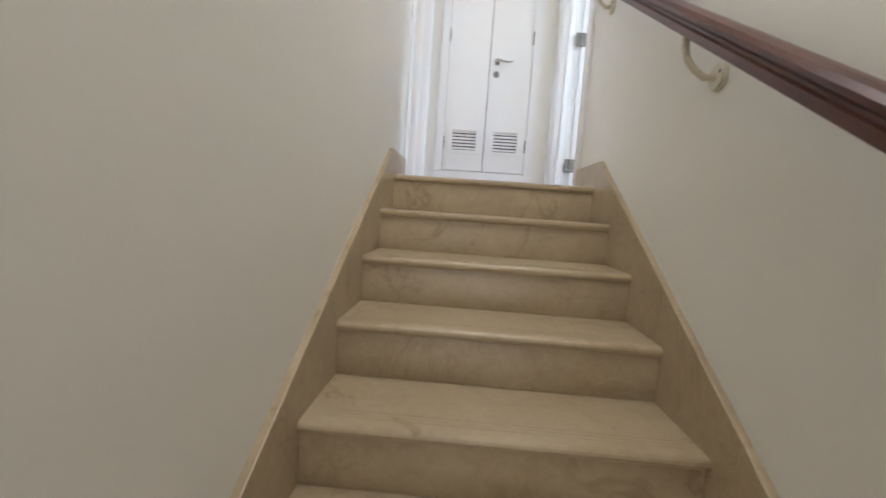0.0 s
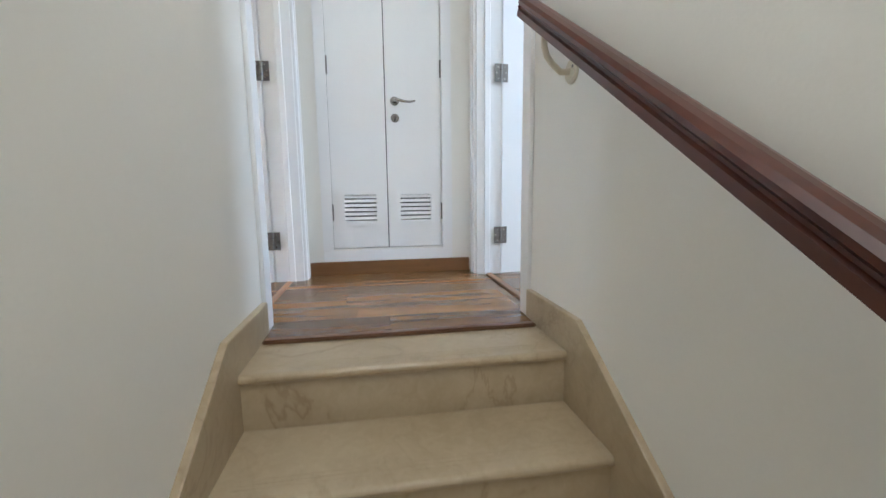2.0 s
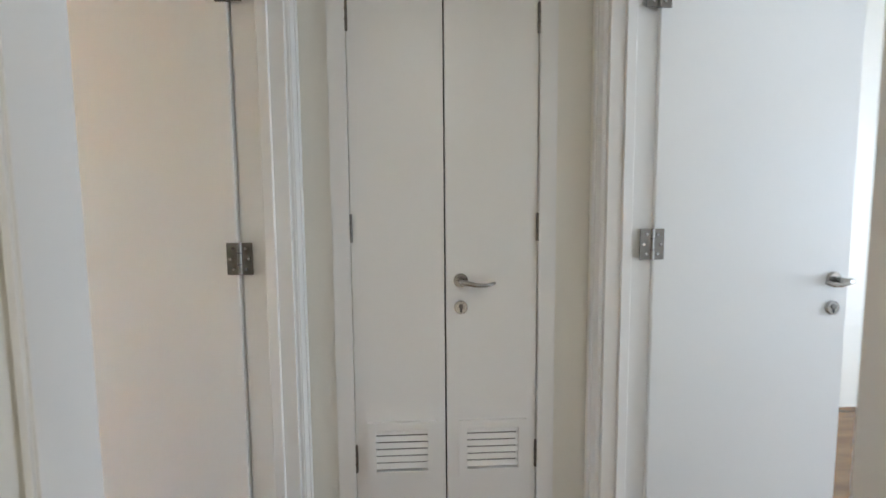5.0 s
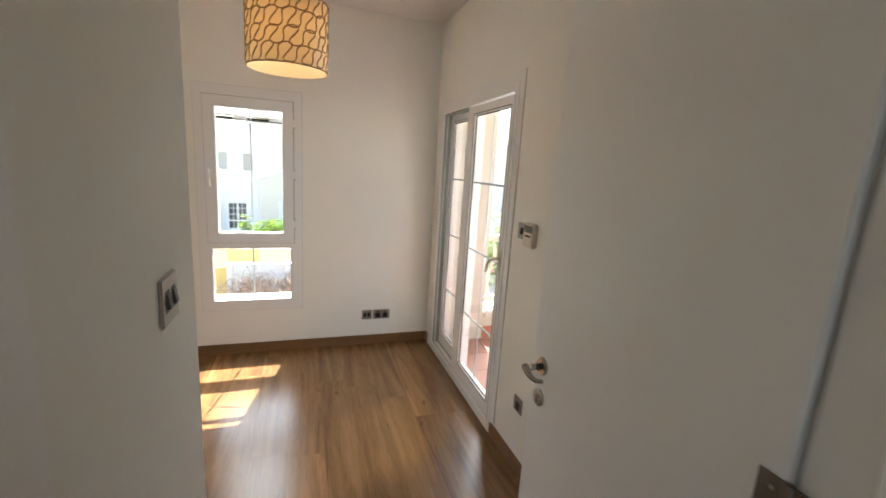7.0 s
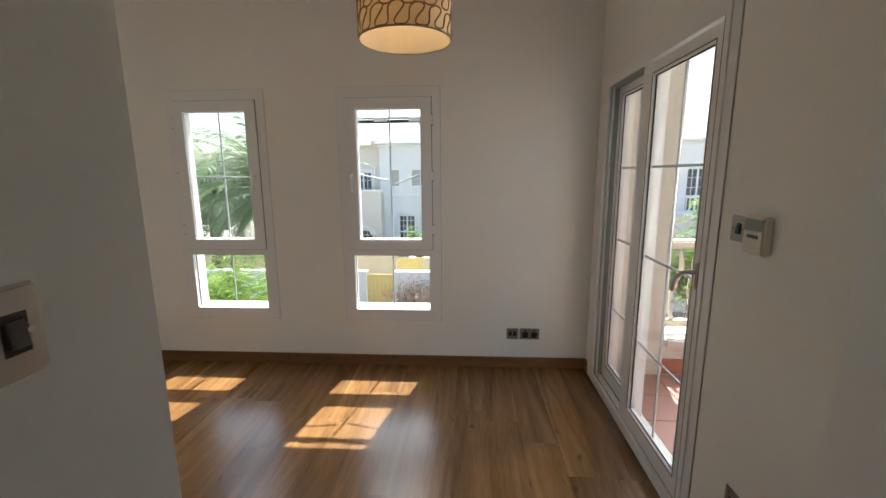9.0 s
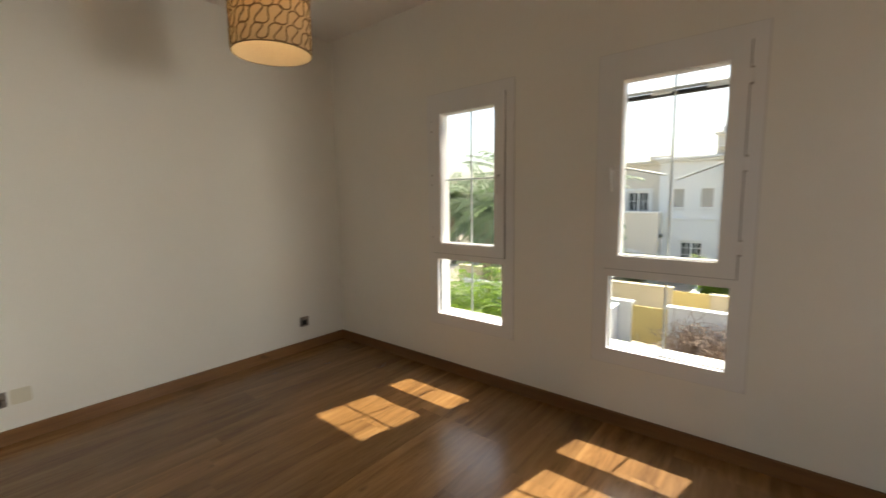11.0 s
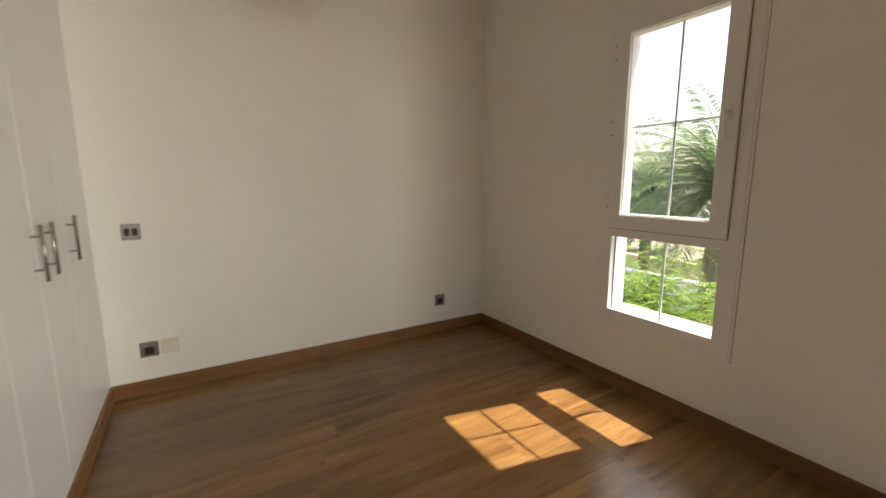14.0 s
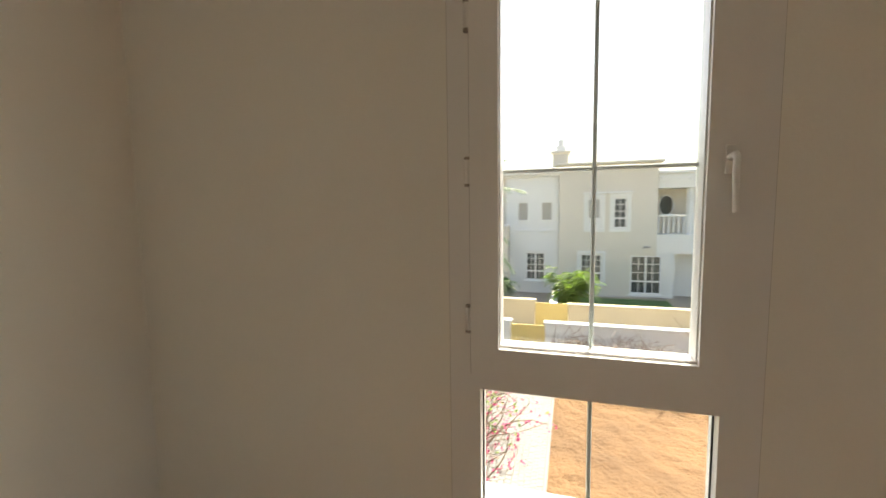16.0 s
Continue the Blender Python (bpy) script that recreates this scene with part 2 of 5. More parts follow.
def fabric_material():
    m = Mat("lampshade_fabric", 0.9)
    v = m.coords()
    weave = m.noise(v, 260, 3)
    m.colour(m.ramp(weave, (0.3, (0.60, 0.50, 0.35)), (0.7, (0.72, 0.62, 0.46))))
    m.bump(weave, 0.3, 0.002)
    trans = m.node("ShaderNodeBsdfTranslucent")
    trans.inputs["Color"].default_value = (0.74, 0.58, 0.36, 1)
    mixed = m.node("ShaderNodeMixShader")
    mixed.inputs[0].default_value = 0.5
    m.link(m.b.outputs[0], mixed.inputs[1])
    m.link(trans.outputs[0], mixed.inputs[2])
    m.link(mixed.outputs[0], m.t.nodes["Material Output"].inputs["Surface"])
    return m.m


FABRIC = fabric_material()
CORD = mottled("brown_flock_pattern", (0.22, 0.15, 0.085), 0.12, 0.95, 20.0, 200, 0.2)


def glow_material():
    m = Mat("glowing_bulb", 0.4)
    m.colour((0.9, 0.85, 0.7))
    m.b.inputs["Emission Color"].default_value = (1.0, 0.72, 0.38, 1)
    m.b.inputs["Emission Strength"].default_value = 6.0
    return m.m


BULB = glow_material()


# ---- building helpers ----
PLACE = {}


def thing(name, at, label="", category="", group="", kind=""):
    """An Empty at a thing's base; its parts are then given in world metres."""
    ob = new(name)
    ob.empty_display_size = 0.1
    ob.location = at
    PLACE[ob.name] = Matrix.Translation(at)
    return tagged(ob, label, category, group, kind)


def part(name, bm, material, parent=None, label="", smooth=False, kind=""):
    """Links a bmesh, in world metres, as one mesh object under a thing or a part."""
    me = bpy.data.meshes.new(name)
    bmesh.ops.recalc_face_normals(bm, faces=bm.faces)
    bm.to_mesh(me)
    bm.free()
    me.materials.append(material)
    if smooth:
        for p in me.polygons:
            p.use_smooth = True
    ob = new(name, me)
    if parent:
        ob.parent = parent
        ob.matrix_parent_inverse = PLACE.get(parent.name, Matrix()).inverted()
    return tagged(ob, label, kind=kind)


def setting(name, bm, material, label, category, kind="structure"):
    return tagged(part(name, bm, material), label, category, "", kind)


def box(x0, x1, y0, y1, z0, z1, bevel=0.0, bm=None, segments=1):
    own = bmesh.new()
    vs = [own.verts.new((x, y, z)) for x in (x0, x1) for y in (y0, y1) for z in (z0, z1)]
    for f in ((0, 1, 3, 2), (4, 6, 7, 5), (0, 4, 5, 1), (2, 3, 7, 6), (0, 2, 6, 4), (1, 5, 7, 3)):
        own.faces.new([vs[i] for i in f])
    if bevel:
        bmesh.ops.bevel(own, geom=own.edges[:], offset=bevel, segments=segments, affect="EDGES")
    return own if bm is None else merge(bm, own)


def merge(bm, other):
    me = bpy.data.meshes.new("joint")
    other.to_mesh(me)
    other.free()
    bm.from_mesh(me)
    bpy.data.meshes.remove(me)
    return bm


def moved(bm, m):
    bmesh.ops.transform(bm, matrix=m, verts=bm.verts)
    return bm


def slab(xs, ys, zs, holes, bm=None):
    """A solid box with box-shaped openings through it, outer faces only. holes: (x0, x1, y0, y1, z0, z1)."""
    bm = bm or bmesh.new()
    grid = []
    for k, (a, b) in enumerate((xs, ys, zs)):
        cuts = {a, b}
        for h in holes:
            cuts |= {c for c in h[2 * k:2 * k + 2] if a < c < b}
        grid.append(sorted(cuts))
    n = [len(g) - 1 for g in grid]

    def solid(i, j, k):
        if not (0 <= i < n[0] and 0 <= j < n[1] and 0 <= k < n[2]):
            return False
        c = [(grid[a][q] + grid[a][q + 1]) / 2 for a, q in enumerate((i, j, k))]
        return not any(h[0] < c[0] < h[1] and h[2] < c[1] < h[3] and h[4] < c[2] < h[5] for h in holes)

    verts = {}

    def v(i, j, k):
        if (i, j, k) not in verts:
            verts[i, j, k] = bm.verts.new((grid[0][i], grid[1][j], grid[2][k]))
        return verts[i, j, k]

    for i in range(n[0]):
        for j in range(n[1]):
            for k in range(n[2]):
                if not solid(i, j, k):
                    continue
                for axis in range(3):
                    for side in (0, 1):
                        q = [i, j, k]
                        q[axis] += 1 if side else -1
                        if solid(*q):
                            continue
                        corner = []
                        for a, b in ((0, 0), (1, 0), (1, 1), (0, 1)):
                            w = [i, j, k]
                            w[axis] += side
                            o = [d for d in range(3) if d != axis]
                            w[o[0]] += a
                            w[o[1]] += b
                            corner.append(v(*w))
                        try:
                            bm.faces.new(corner)
                        except ValueError:
                            pass
    return bm


def ring_frame(axis, plane0, plane1, u0, u1, z0, z1, width, bevel=0.004, bottom=None):
    """A rectangular frame with mitred-looking rounded edges; axis: the direction it faces."""
    bottom = width if bottom is None else bottom
    h = (u0 + width, u1 - width, z0 + bottom, z1 - width)
    if axis == "x":
        bm = slab((plane0, plane1), (u0, u1), (z0, z1), [(plane0 - 1, plane1 + 1, h[0], h[1], h[2], h[3])])
    else:
        bm = slab((u0, u1), (plane0, plane1), (z0, z1), [(h[0], h[1], plane0 - 1, plane1 + 1, h[2], h[3])])
    if bevel:
        sharp = [e for e in bm.edges if len(e.link_faces) == 2 and e.calc_face_angle(0) > 1]
        bmesh.ops.bevel(bm, geom=sharp, offset=bevel, segments=2, affect="EDGES")
    return bm


def tube(points, radius, sides=8, closed=False, bm=None, taper=None):
    """A round bar swept along points."""
    bm = bm or bmesh.new()
    pts = [Vector(p) for p in points]
    rings = []
    up = Vector((0.0, 0.0, 1.0))
    for i, p in enumerate(pts):
        a = pts[i - 1] if (i or closed) else p
        b = pts[(i + 1) % len(pts)] if (i + 1 < len(pts) or closed) else p
        d = (b - a).normalized() if (b - a).length > 1e-9 else Vector((0, 0, 1))
        ref = up if abs(d.dot(up)) < 0.95 else Vector((1, 0, 0))
        s = d.cross(ref).normalized()
        n = s.cross(d)
        r = radius if taper is None else radius * (1 + (taper - 1) * i / max(1, len(pts) - 1))
        rings.append([bm.verts.new(p + (s * math.cos(q) + n * math.sin(q)) * r)
                      for q in (2 * math.pi * k / sides for k in range(sides))])
    for i in range(len(rings) if closed else len(rings) - 1):
        r0, r1 = rings[i], rings[(i + 1) % len(rings)]
        for k in range(sides):
            bm.faces.new((r0[k], r0[(k + 1) % sides], r1[(k + 1) % sides], r1[k]))
    if not closed:
        bm.faces.new(rings[0][::-1])
        bm.faces.new(rings[-1])
    return bm


def disc(centre, axis, radius, depth, sides=24, bevel=0.0, bm=None):
    """A short round boss: centre of its base, the way it stands out."""
    own = bmesh.new()
    bmesh.ops.create_cone(own, cap_ends=True, segments=sides, radius1=radius, radius2=radius, depth=depth)
    if bevel:
        rim = [e for e in own.edges if len(e.link_faces) == 2 and e.calc_face_angle(0) > 1 and e.verts[0].co.z > 0 and e.verts[1].co.z > 0]
        bmesh.ops.bevel(own, geom=rim, offset=bevel, segments=3, affect="EDGES")
    bmesh.ops.translate(own, verts=own.verts, vec=(0, 0, depth / 2))
    turn = Vector((0, 0, 1)).rotation_difference(Vector(axis)).to_matrix().to_4x4()
    moved(own, Matrix.Translation(centre) @ turn)
    return own if bm is None else merge(bm, own)


def profile_along(profile, a, b, bm=None):
    """A moulding: a closed outline of (side, up) swept from a to b."""
    bm = bm or bmesh.new()
    a, b = Vector(a), Vector(b)
    d = (b - a).normalized()
    s = d.cross(Vector((0, 0, 1))).normalized()
    n = s.cross(d)
    ends = [[bm.verts.new(p + s * u + n * w) for u, w in profile] for p in (a, b)]
    k = len(profile)
    for i in range(k):
        bm.faces.new((ends[0][i], ends[0][(i + 1) % k], ends[1][(i + 1) % k], ends[1][i]))
    bm.faces.new(ends[0][::-1])
    bm.faces.new(ends[1])
    return bm


# ---- the large structure ----
TOP = 2.73             # ceilings
GROUND = -3.1          # garden
WALL_W, WALL_E = -0.505, 0.510      # stair and landing wall faces
BED_W, BED_S, BED_N = -3.84, -2.54, 1.70
OUT_W = -4.05
DOOR_S, DOOR_N, DOOR_H = 0.44, 1.280, 2.06      # openings on the landing
END = 1.405            # wall at the end of the landing
WIN = ((-1.385, -0.680), (-0.120, 0.585))        # window openings in the west wall
WZ = (0.385, 2.065)
BAL = (-3.755, -2.405, 2.065)

RISE, GO, STEPS = 0.1722, 0.279, 18

setting("wall_stair_west", slab((-0.655, WALL_W), (-7.2, END + 0.15), (GROUND, TOP),
        [(-1, 0, DOOR_S, DOOR_N, -0.26, DOOR_H), (-1, -0.5, END, 9, -9, 9), (-1, 0, -9, -5.1, -9, -0.45)]),
        WALL, "cream painted wall beside the marble stairs, with the bedroom doorway", "wall")
setting("wall_stair_east", slab((WALL_E, 0.66), (-7.2, END + 0.15), (GROUND, TOP),
        [(0, 1, DOOR_S, DOOR_N, -0.26, DOOR_H), (0, 1, -9, -5.1, -9, -0.45)]),
        WALL, "cream painted wall beside the stairs, carrying the handrail", "wall")
CL = (-0.349, 0.327)
setting("wall_landing_end", slab((WALL_W, WALL_E), (END, END + 0.15), (0.0, TOP), [(CL[0], CL[1], 0, 9, 0.165, 2.06)]),
        WALL, "cream wall at the landing's end round the cupboard", "wall")
setting("wall_bedroom_west", slab((OUT_W, BED_W), (BED_S - 0.2, BED_N + 0.2), (-0.30, TOP + 0.3),
        [(-9, 0, a, b, *WZ) for a, b in WIN]),
        WALL, "cream painted bedroom wall pierced by two tall windows", "wall")
setting("wall_bedroom_south", slab((BED_W, -0.655), (BED_S - 0.2, BED_S), (-0.3, TOP), []),
        WALL, "plain cream painted bedroom wall with sockets", "wall")
setting("wall_bedroom_north", slab((BED_W, -0.655), (BED_N, BED_N + 0.2), (-0.3, TOP), [(BAL[0], BAL[1], 0, 9, -0.02, BAL[2])]),
        WALL, "cream painted bedroom wall with the balcony door", "wall")
setting("wall_wardrobe_end", slab((-1.322, -0.655), (-0.14, 0.397), (0.0, TOP), []),
        WALL, "cream painted wall return with a light switch, ending the wardrobe", "wall")
setting("ceiling_bedroom", slab((OUT_W, -0.58), (BED_S - 0.2, BED_N + 0.2), (TOP + 0.004, TOP + 0.2), []), CEIL, "plain white painted bedroom ceiling", "ceiling")
setting("ceiling_landing", slab((-0.58, 4.0), (-7.4, 3.2), (TOP + 0.004, TOP + 0.2), []), CEIL, "plain white painted ceiling over stairs and landing", "ceiling")

# plain rooms that close the place: the room across the landing, and the hall at the stairs' foot
setting("wall_room_east", slab((3.7, 3.85), (-0.6, 2.6), (-0.2, TOP), []), WALL, "plain cream wall of the room across the landing", "wall")
setting("wall_room_north", slab((0.66, 3.7), (2.45, 2.6), (-0.2, TOP), []), WALL, "plain cream wall of the room across the landing", "wall")
setting("wall_room_south", slab((0.66, 3.7), (-0.6, -0.45), (-0.2, TOP), []), WALL, "plain cream wall of the room across the landing", "wall")
setting("floor_room", slab((WALL_E + 0.004, 3.7), (-0.45, 2.45), (-0.2, -0.002), []), FLOORWOOD, "oak laminate floor of the room across the landing", "floor")
setting("wall_hall_south", slab((-3.0, 3.0), (-7.35, -7.2), (GROUND, TOP), []), WALL, "plain cream wall of the lower hall", "wall")
setting("wall_hall_west", slab((-3.15, -3.0), (-7.35, -4.9), (GROUND, -0.3), []), WALL, "plain cream wall of the lower hall", "wall")
setting("wall_hall_east", slab((3.0, 3.15), (-7.35, -4.9), (GROUND, -0.3), []), WALL, "plain cream wall of the lower hall", "wall")
hall = slab((-3.0, -0.655), (-5.1, -4.95), (GROUND, -0.3), [])
slab((0.66, 3.0), (-5.1, -4.95), (GROUND, -0.3), [], hall)
setting("wall_hall_north", hall, WALL, "plain cream wall of the lower hall", "wall")
hall = slab((-3.15, -0.655), (-7.35, -4.95), (-0.45, -0.3), [])
slab((0.66, 3.15), (-7.35, -4.95), (-0.45, -0.3), [], hall)
setting("ceiling_hall", hall, CEIL, "plain white ceiling of the lower hall", "ceiling")
setting("floor_hall", slab((-3.15, 3.15), (-7.35, -4.7), (GROUND - 0.2, GROUND), []), MARBLE, "cream marble floor at the foot of the stairs", "floor")

floor = setting("floor", slab((BED_W, WALL_W - 0.02), (BED_S, BED_N), (-0.25, -0.004), []), EDGEWOOD,
                "glossy brown oak laminate floor of the bedroom", "floor")
floor_landing = setting("floor_landing", slab((WALL_W - 0.02, WALL_E), (0.262, END), (-0.25, -0.004), []), EDGEWOOD,
                        "brown oak laminate floor of the landing", "floor")
part("edge_strip", moved(box(WALL_W + 0.022, WALL_E - 0.022, 0.245, 0.285, -0.002, 0.014, 0.006, segments=2), Matrix()), EDGEWOOD, floor_landing, "dark rounded laminate edge strip")
part("threshold_strip", box(-0.60, -0.565, DOOR_S + 0.02, DOOR_N - 0.02, -0.002, 0.0100, 0.003), BASEWOOD_Y, floor_landing, "thin oak threshold strip")
part("threshold_strip", box(0.565, 0.60, DOOR_S + 0.02, DOOR_N - 0.02, -0.002, 0.0100, 0.003), BASEWOOD_Y, floor_landing, "thin oak threshold strip")

# ---- stairs ----
stairs = thing("staircase", (0, -2.5, GROUND), "cream veined marble staircase between painted walls", "staircase")


def nosing_slab(x0, x1, y0, y1, z, thick):
    """A marble tread with a rounded front edge."""
    r = thick / 2
    outline = [(y1, z - thick), (y1, z)]
    for k in range(7):
        q = math.pi / 2 + math.pi * k / 6
        outline.append((y0 + r + r * math.cos(q), z - r + r * math.sin(q)))
    bm = bmesh.new()
    ends = [[bm.verts.new((x, y, w)) for y, w in outline] for x in (x0, x1)]
    n = len(outline)
    for i in range(n):
        bm.faces.new((ends[0][i], ends[0][(i + 1) % n], ends[1][(i + 1) % n], ends[1][i]))
    bm.faces.new(ends[0])
    bm.faces.new(ends[1][::-1])
    return bm


SX0, SX1 = WALL_W + 0.004, WALL_E - 0.004
for k in range(STEPS):
    y, z = -GO * k, -RISE * k
    part("tread", nosing_slab(SX0, SX1, y, y + (GO + 0.022 if k else 0.262), z, 0.030), MARBLE, stairs)
    part("riser", box(SX0, SX1, y + 0.016, y + 0.036, z - RISE, z - 0.030, 0.0015), MARBLE, stairs)
    if k < 5:
        for g in range(3):
            part("anti_slip_groove", box(SX0 + 0.06, SX1 - 0.06, y + 0.045 + 0.016 * g, y + 0.0475 + 0.016 * g, z - 0.002, z + 0.0006), MARBLE, stairs)
core = bmesh.new()
for k in range(STEPS):
    box(SX0, SX1, -GO * k + 0.036, -GO * k + 0.036 + GO + 0.3, -RISE * (k + 1), -RISE * k - 0.03, bm=core)
part("core", core, STUCCO_W, stairs)


def skirt(x0, x1, name):
    """The marble skirting: level along the landing, then down the flight."""
    slope = RISE / GO
    top = [(0.362, 0.118), (-0.045, 0.118), (-4.645, 0.118 - 4.6 * slope)]
    low = [(0.362, -0.12), (-0.045, -0.40), (-4.645, -0.40 - 4.6 * slope)]
    bm = bmesh.new()
    edge = 0.004
    rings = []
    near, far = (x1, x0) if x0 < 0 else (x0, x1)
    step = -edge if x0 < 0 else edge
    for (yt, zt), (yb, zb) in zip(top, low):
        rings.append([bm.verts.new(p) for p in ((near, yb, zb), (near, yt, zt - edge), (near + step * 0.3, yt, zt - edge * 0.3), (near + step, yt, zt), (far, yt, zt), (far, yb, zb))])
    for r0, r1 in zip(rings, rings[1:]):
        for i in range(6):
            bm.faces.new((r0[i], r0[(i + 1) % 6], r1[(i + 1) % 6], r1[i]))
    bm.faces.new(rings[0])
    bm.faces.new(rings[-1][::-1])
    return part(name, bm, MARBLE, stairs, "sloping cream marble skirting")


skirt(WALL_W, WALL_W + 0.020, "skirting")
skirt(WALL_E - 0.020, WALL_E, "skirting")

# ---- handrail ----
rail_prof = [(-0.030, -0.032), (0.030, -0.032), (0.030, -0.014), (0.022, -0.010), (0.022, -0.004), (0.032, 0.004), (0.033, 0.014),
             (0.024, 0.023), (0.008, 0.027), (-0.008, 0.027), (-0.024, 0.023), (-0.033, 0.014), (-0.032, 0.004), (-0.022, -0.004), (-0.022, -0.010), (-0.030, -0.014)]
RAIL_X, RAIL_Y, RAIL_Z, RAIL_G = 0.430, 0.250, 1.120, 0.648


def rail_z(y):
    return RAIL_Z + RAIL_G * (y - RAIL_Y)


rail = thing("handrail", (WALL_E, -2.0, rail_z(-2.0)), "dark red mahogany handrail on cream iron wall brackets", "handrail")
bm = profile_along([(0.94 * a, 1.02 * b) for a, b in rail_prof], (RAIL_X, -4.4, rail_z(-4.4)), (RAIL_X, RAIL_Y, RAIL_Z))
bmesh.ops.bevel(bm, geom=[e for e in bm.edges if all(v.co.y > RAIL_Y - 0.06 for v in e.verts)], offset=0.007, segments=3, affect="EDGES")
part("rail", bm, MAHOGANY, rail, "moulded dark mahogany rail")
for y in (0.055, -0.910, -1.875, -2.840, -3.805):
    z = rail_z(y)
    hook = part("bracket", tube([(RAIL_X, y + 0.034, z - 0.004), (RAIL_X + 0.000, y + 0.037, z - 0.026), (RAIL_X + 0.001, y + 0.036, z - 0.058), (RAIL_X + 0.008, y + 0.031, z - 0.088),
                                 (RAIL_X + 0.024, y + 0.022, z - 0.114), (RAIL_X + 0.046, y + 0.014, z - 0.136), (WALL_E - 0.006, y, z - 0.137)], 0.0095, 10), BRACKET, rail, "curved cream iron bracket", True)
    part("rosette", disc((WALL_E - 0.001, y, z - 0.137), (-1, 0, 0), 0.036, 0.012, 28, 0.005), BRACKET, hook, smooth=False)
    part("screw", disc((WALL_E - 0.012, y - 0.020, z - 0.127), (-1, 0, 0), 0.0045, 0.003, 10), HINGE, hook)

# ---- doors of the landing ----
def hinge(x, y, z, name_parent, flat):
    """A butt hinge: knuckle and two screwed flaps; flat: the ways in which the flaps lie."""
    h = part("hinge", tube([(x, y, z - 0.05), (x, y, z + 0.05)], 0.007, 10), HINGE, name_parent, "worn steel butt hinge")
    for ux, uy in flat:
        nx, ny = abs(uy) * 0.0015, abs(ux) * 0.0015
        x0, x1 = sorted((x + ux * 0.006, x + ux * 0.040))
        y0, y1 = sorted((y + uy * 0.006, y + uy * 0.040))
        part("flap", box(x0 - nx, x1 + nx, y0 - ny, y1 + ny, z - 0.05, z + 0.05), HINGE, h)
        for dz in (-0.032, 0.0, 0.032):
            cx, cy = (x0 + x1) / 2 + (ux * 0.006 if dz == 0 else -ux * 0.004), (y0 + y1) / 2
            way = (0, -1, 0) if ux else (math.copysign(1, -x), 0, 0)
            part("screw", disc((cx + way[0] * 0.001, cy + way[1] * 0.001, z + dz), way, 0.0045, 0.0022, 10), STEEL, h)
    for q in (-0.018, 0.018):
        part("knuckle_joint", tube([(x, y, z + q - 0.0012), (x, y, z + q + 0.0012)], 0.0078, 10), BLACK, h)
    return h


def lever(cx, y, z, side, parent, out=-1, reach=0.118):
    """A lever handle and a key rosette on a door face that looks along y; side: the way in which the lever points."""
    h = part("handle", disc((cx, y, z), (0, out, 0), 0.026, 0.010, 28, 0.003), STEEL, parent, "satin chrome lever handle")
    part("neck", tube([(cx, y + out * 0.008, z), (cx, y + out * 0.036, z), (cx + side * 0.002, y + out * 0.054, z - 0.001)], 0.0095, 12), STEEL, h, smooth=True)
    pts = [(cx - side * 0.006, y + out * 0.054, z + 0.001), (cx + side * 0.17 * reach, y + out * 0.058, z - 0.003), (cx + side * 0.42 * reach, y + out * 0.057, z - 0.010),
           (cx + side * 0.72 * reach, y + out * 0.052, z - 0.012), (cx + side * reach, y + out * 0.046, z - 0.004)]
    part("lever", tube(pts, 0.0105, 12, taper=0.5), STEEL, h, smooth=True)
    k = part("key_rosette", disc((cx, y, z - 0.098), (0, out, 0), 0.025, 0.009, 28, 0.003), STEEL, parent, "satin chrome key rosette")
    part("cylinder", disc((cx, y + out * 0.0088, z - 0.094), (0, out, 0), 0.0085, 0.003, 16), HINGE, k)
    part("keyway", box(cx - 0.0035, cx + 0.0035, *sorted((y + out * 0.0085, y + out * 0.0100)), z - 0.115, z - 0.094), BLACK, k)
    return h


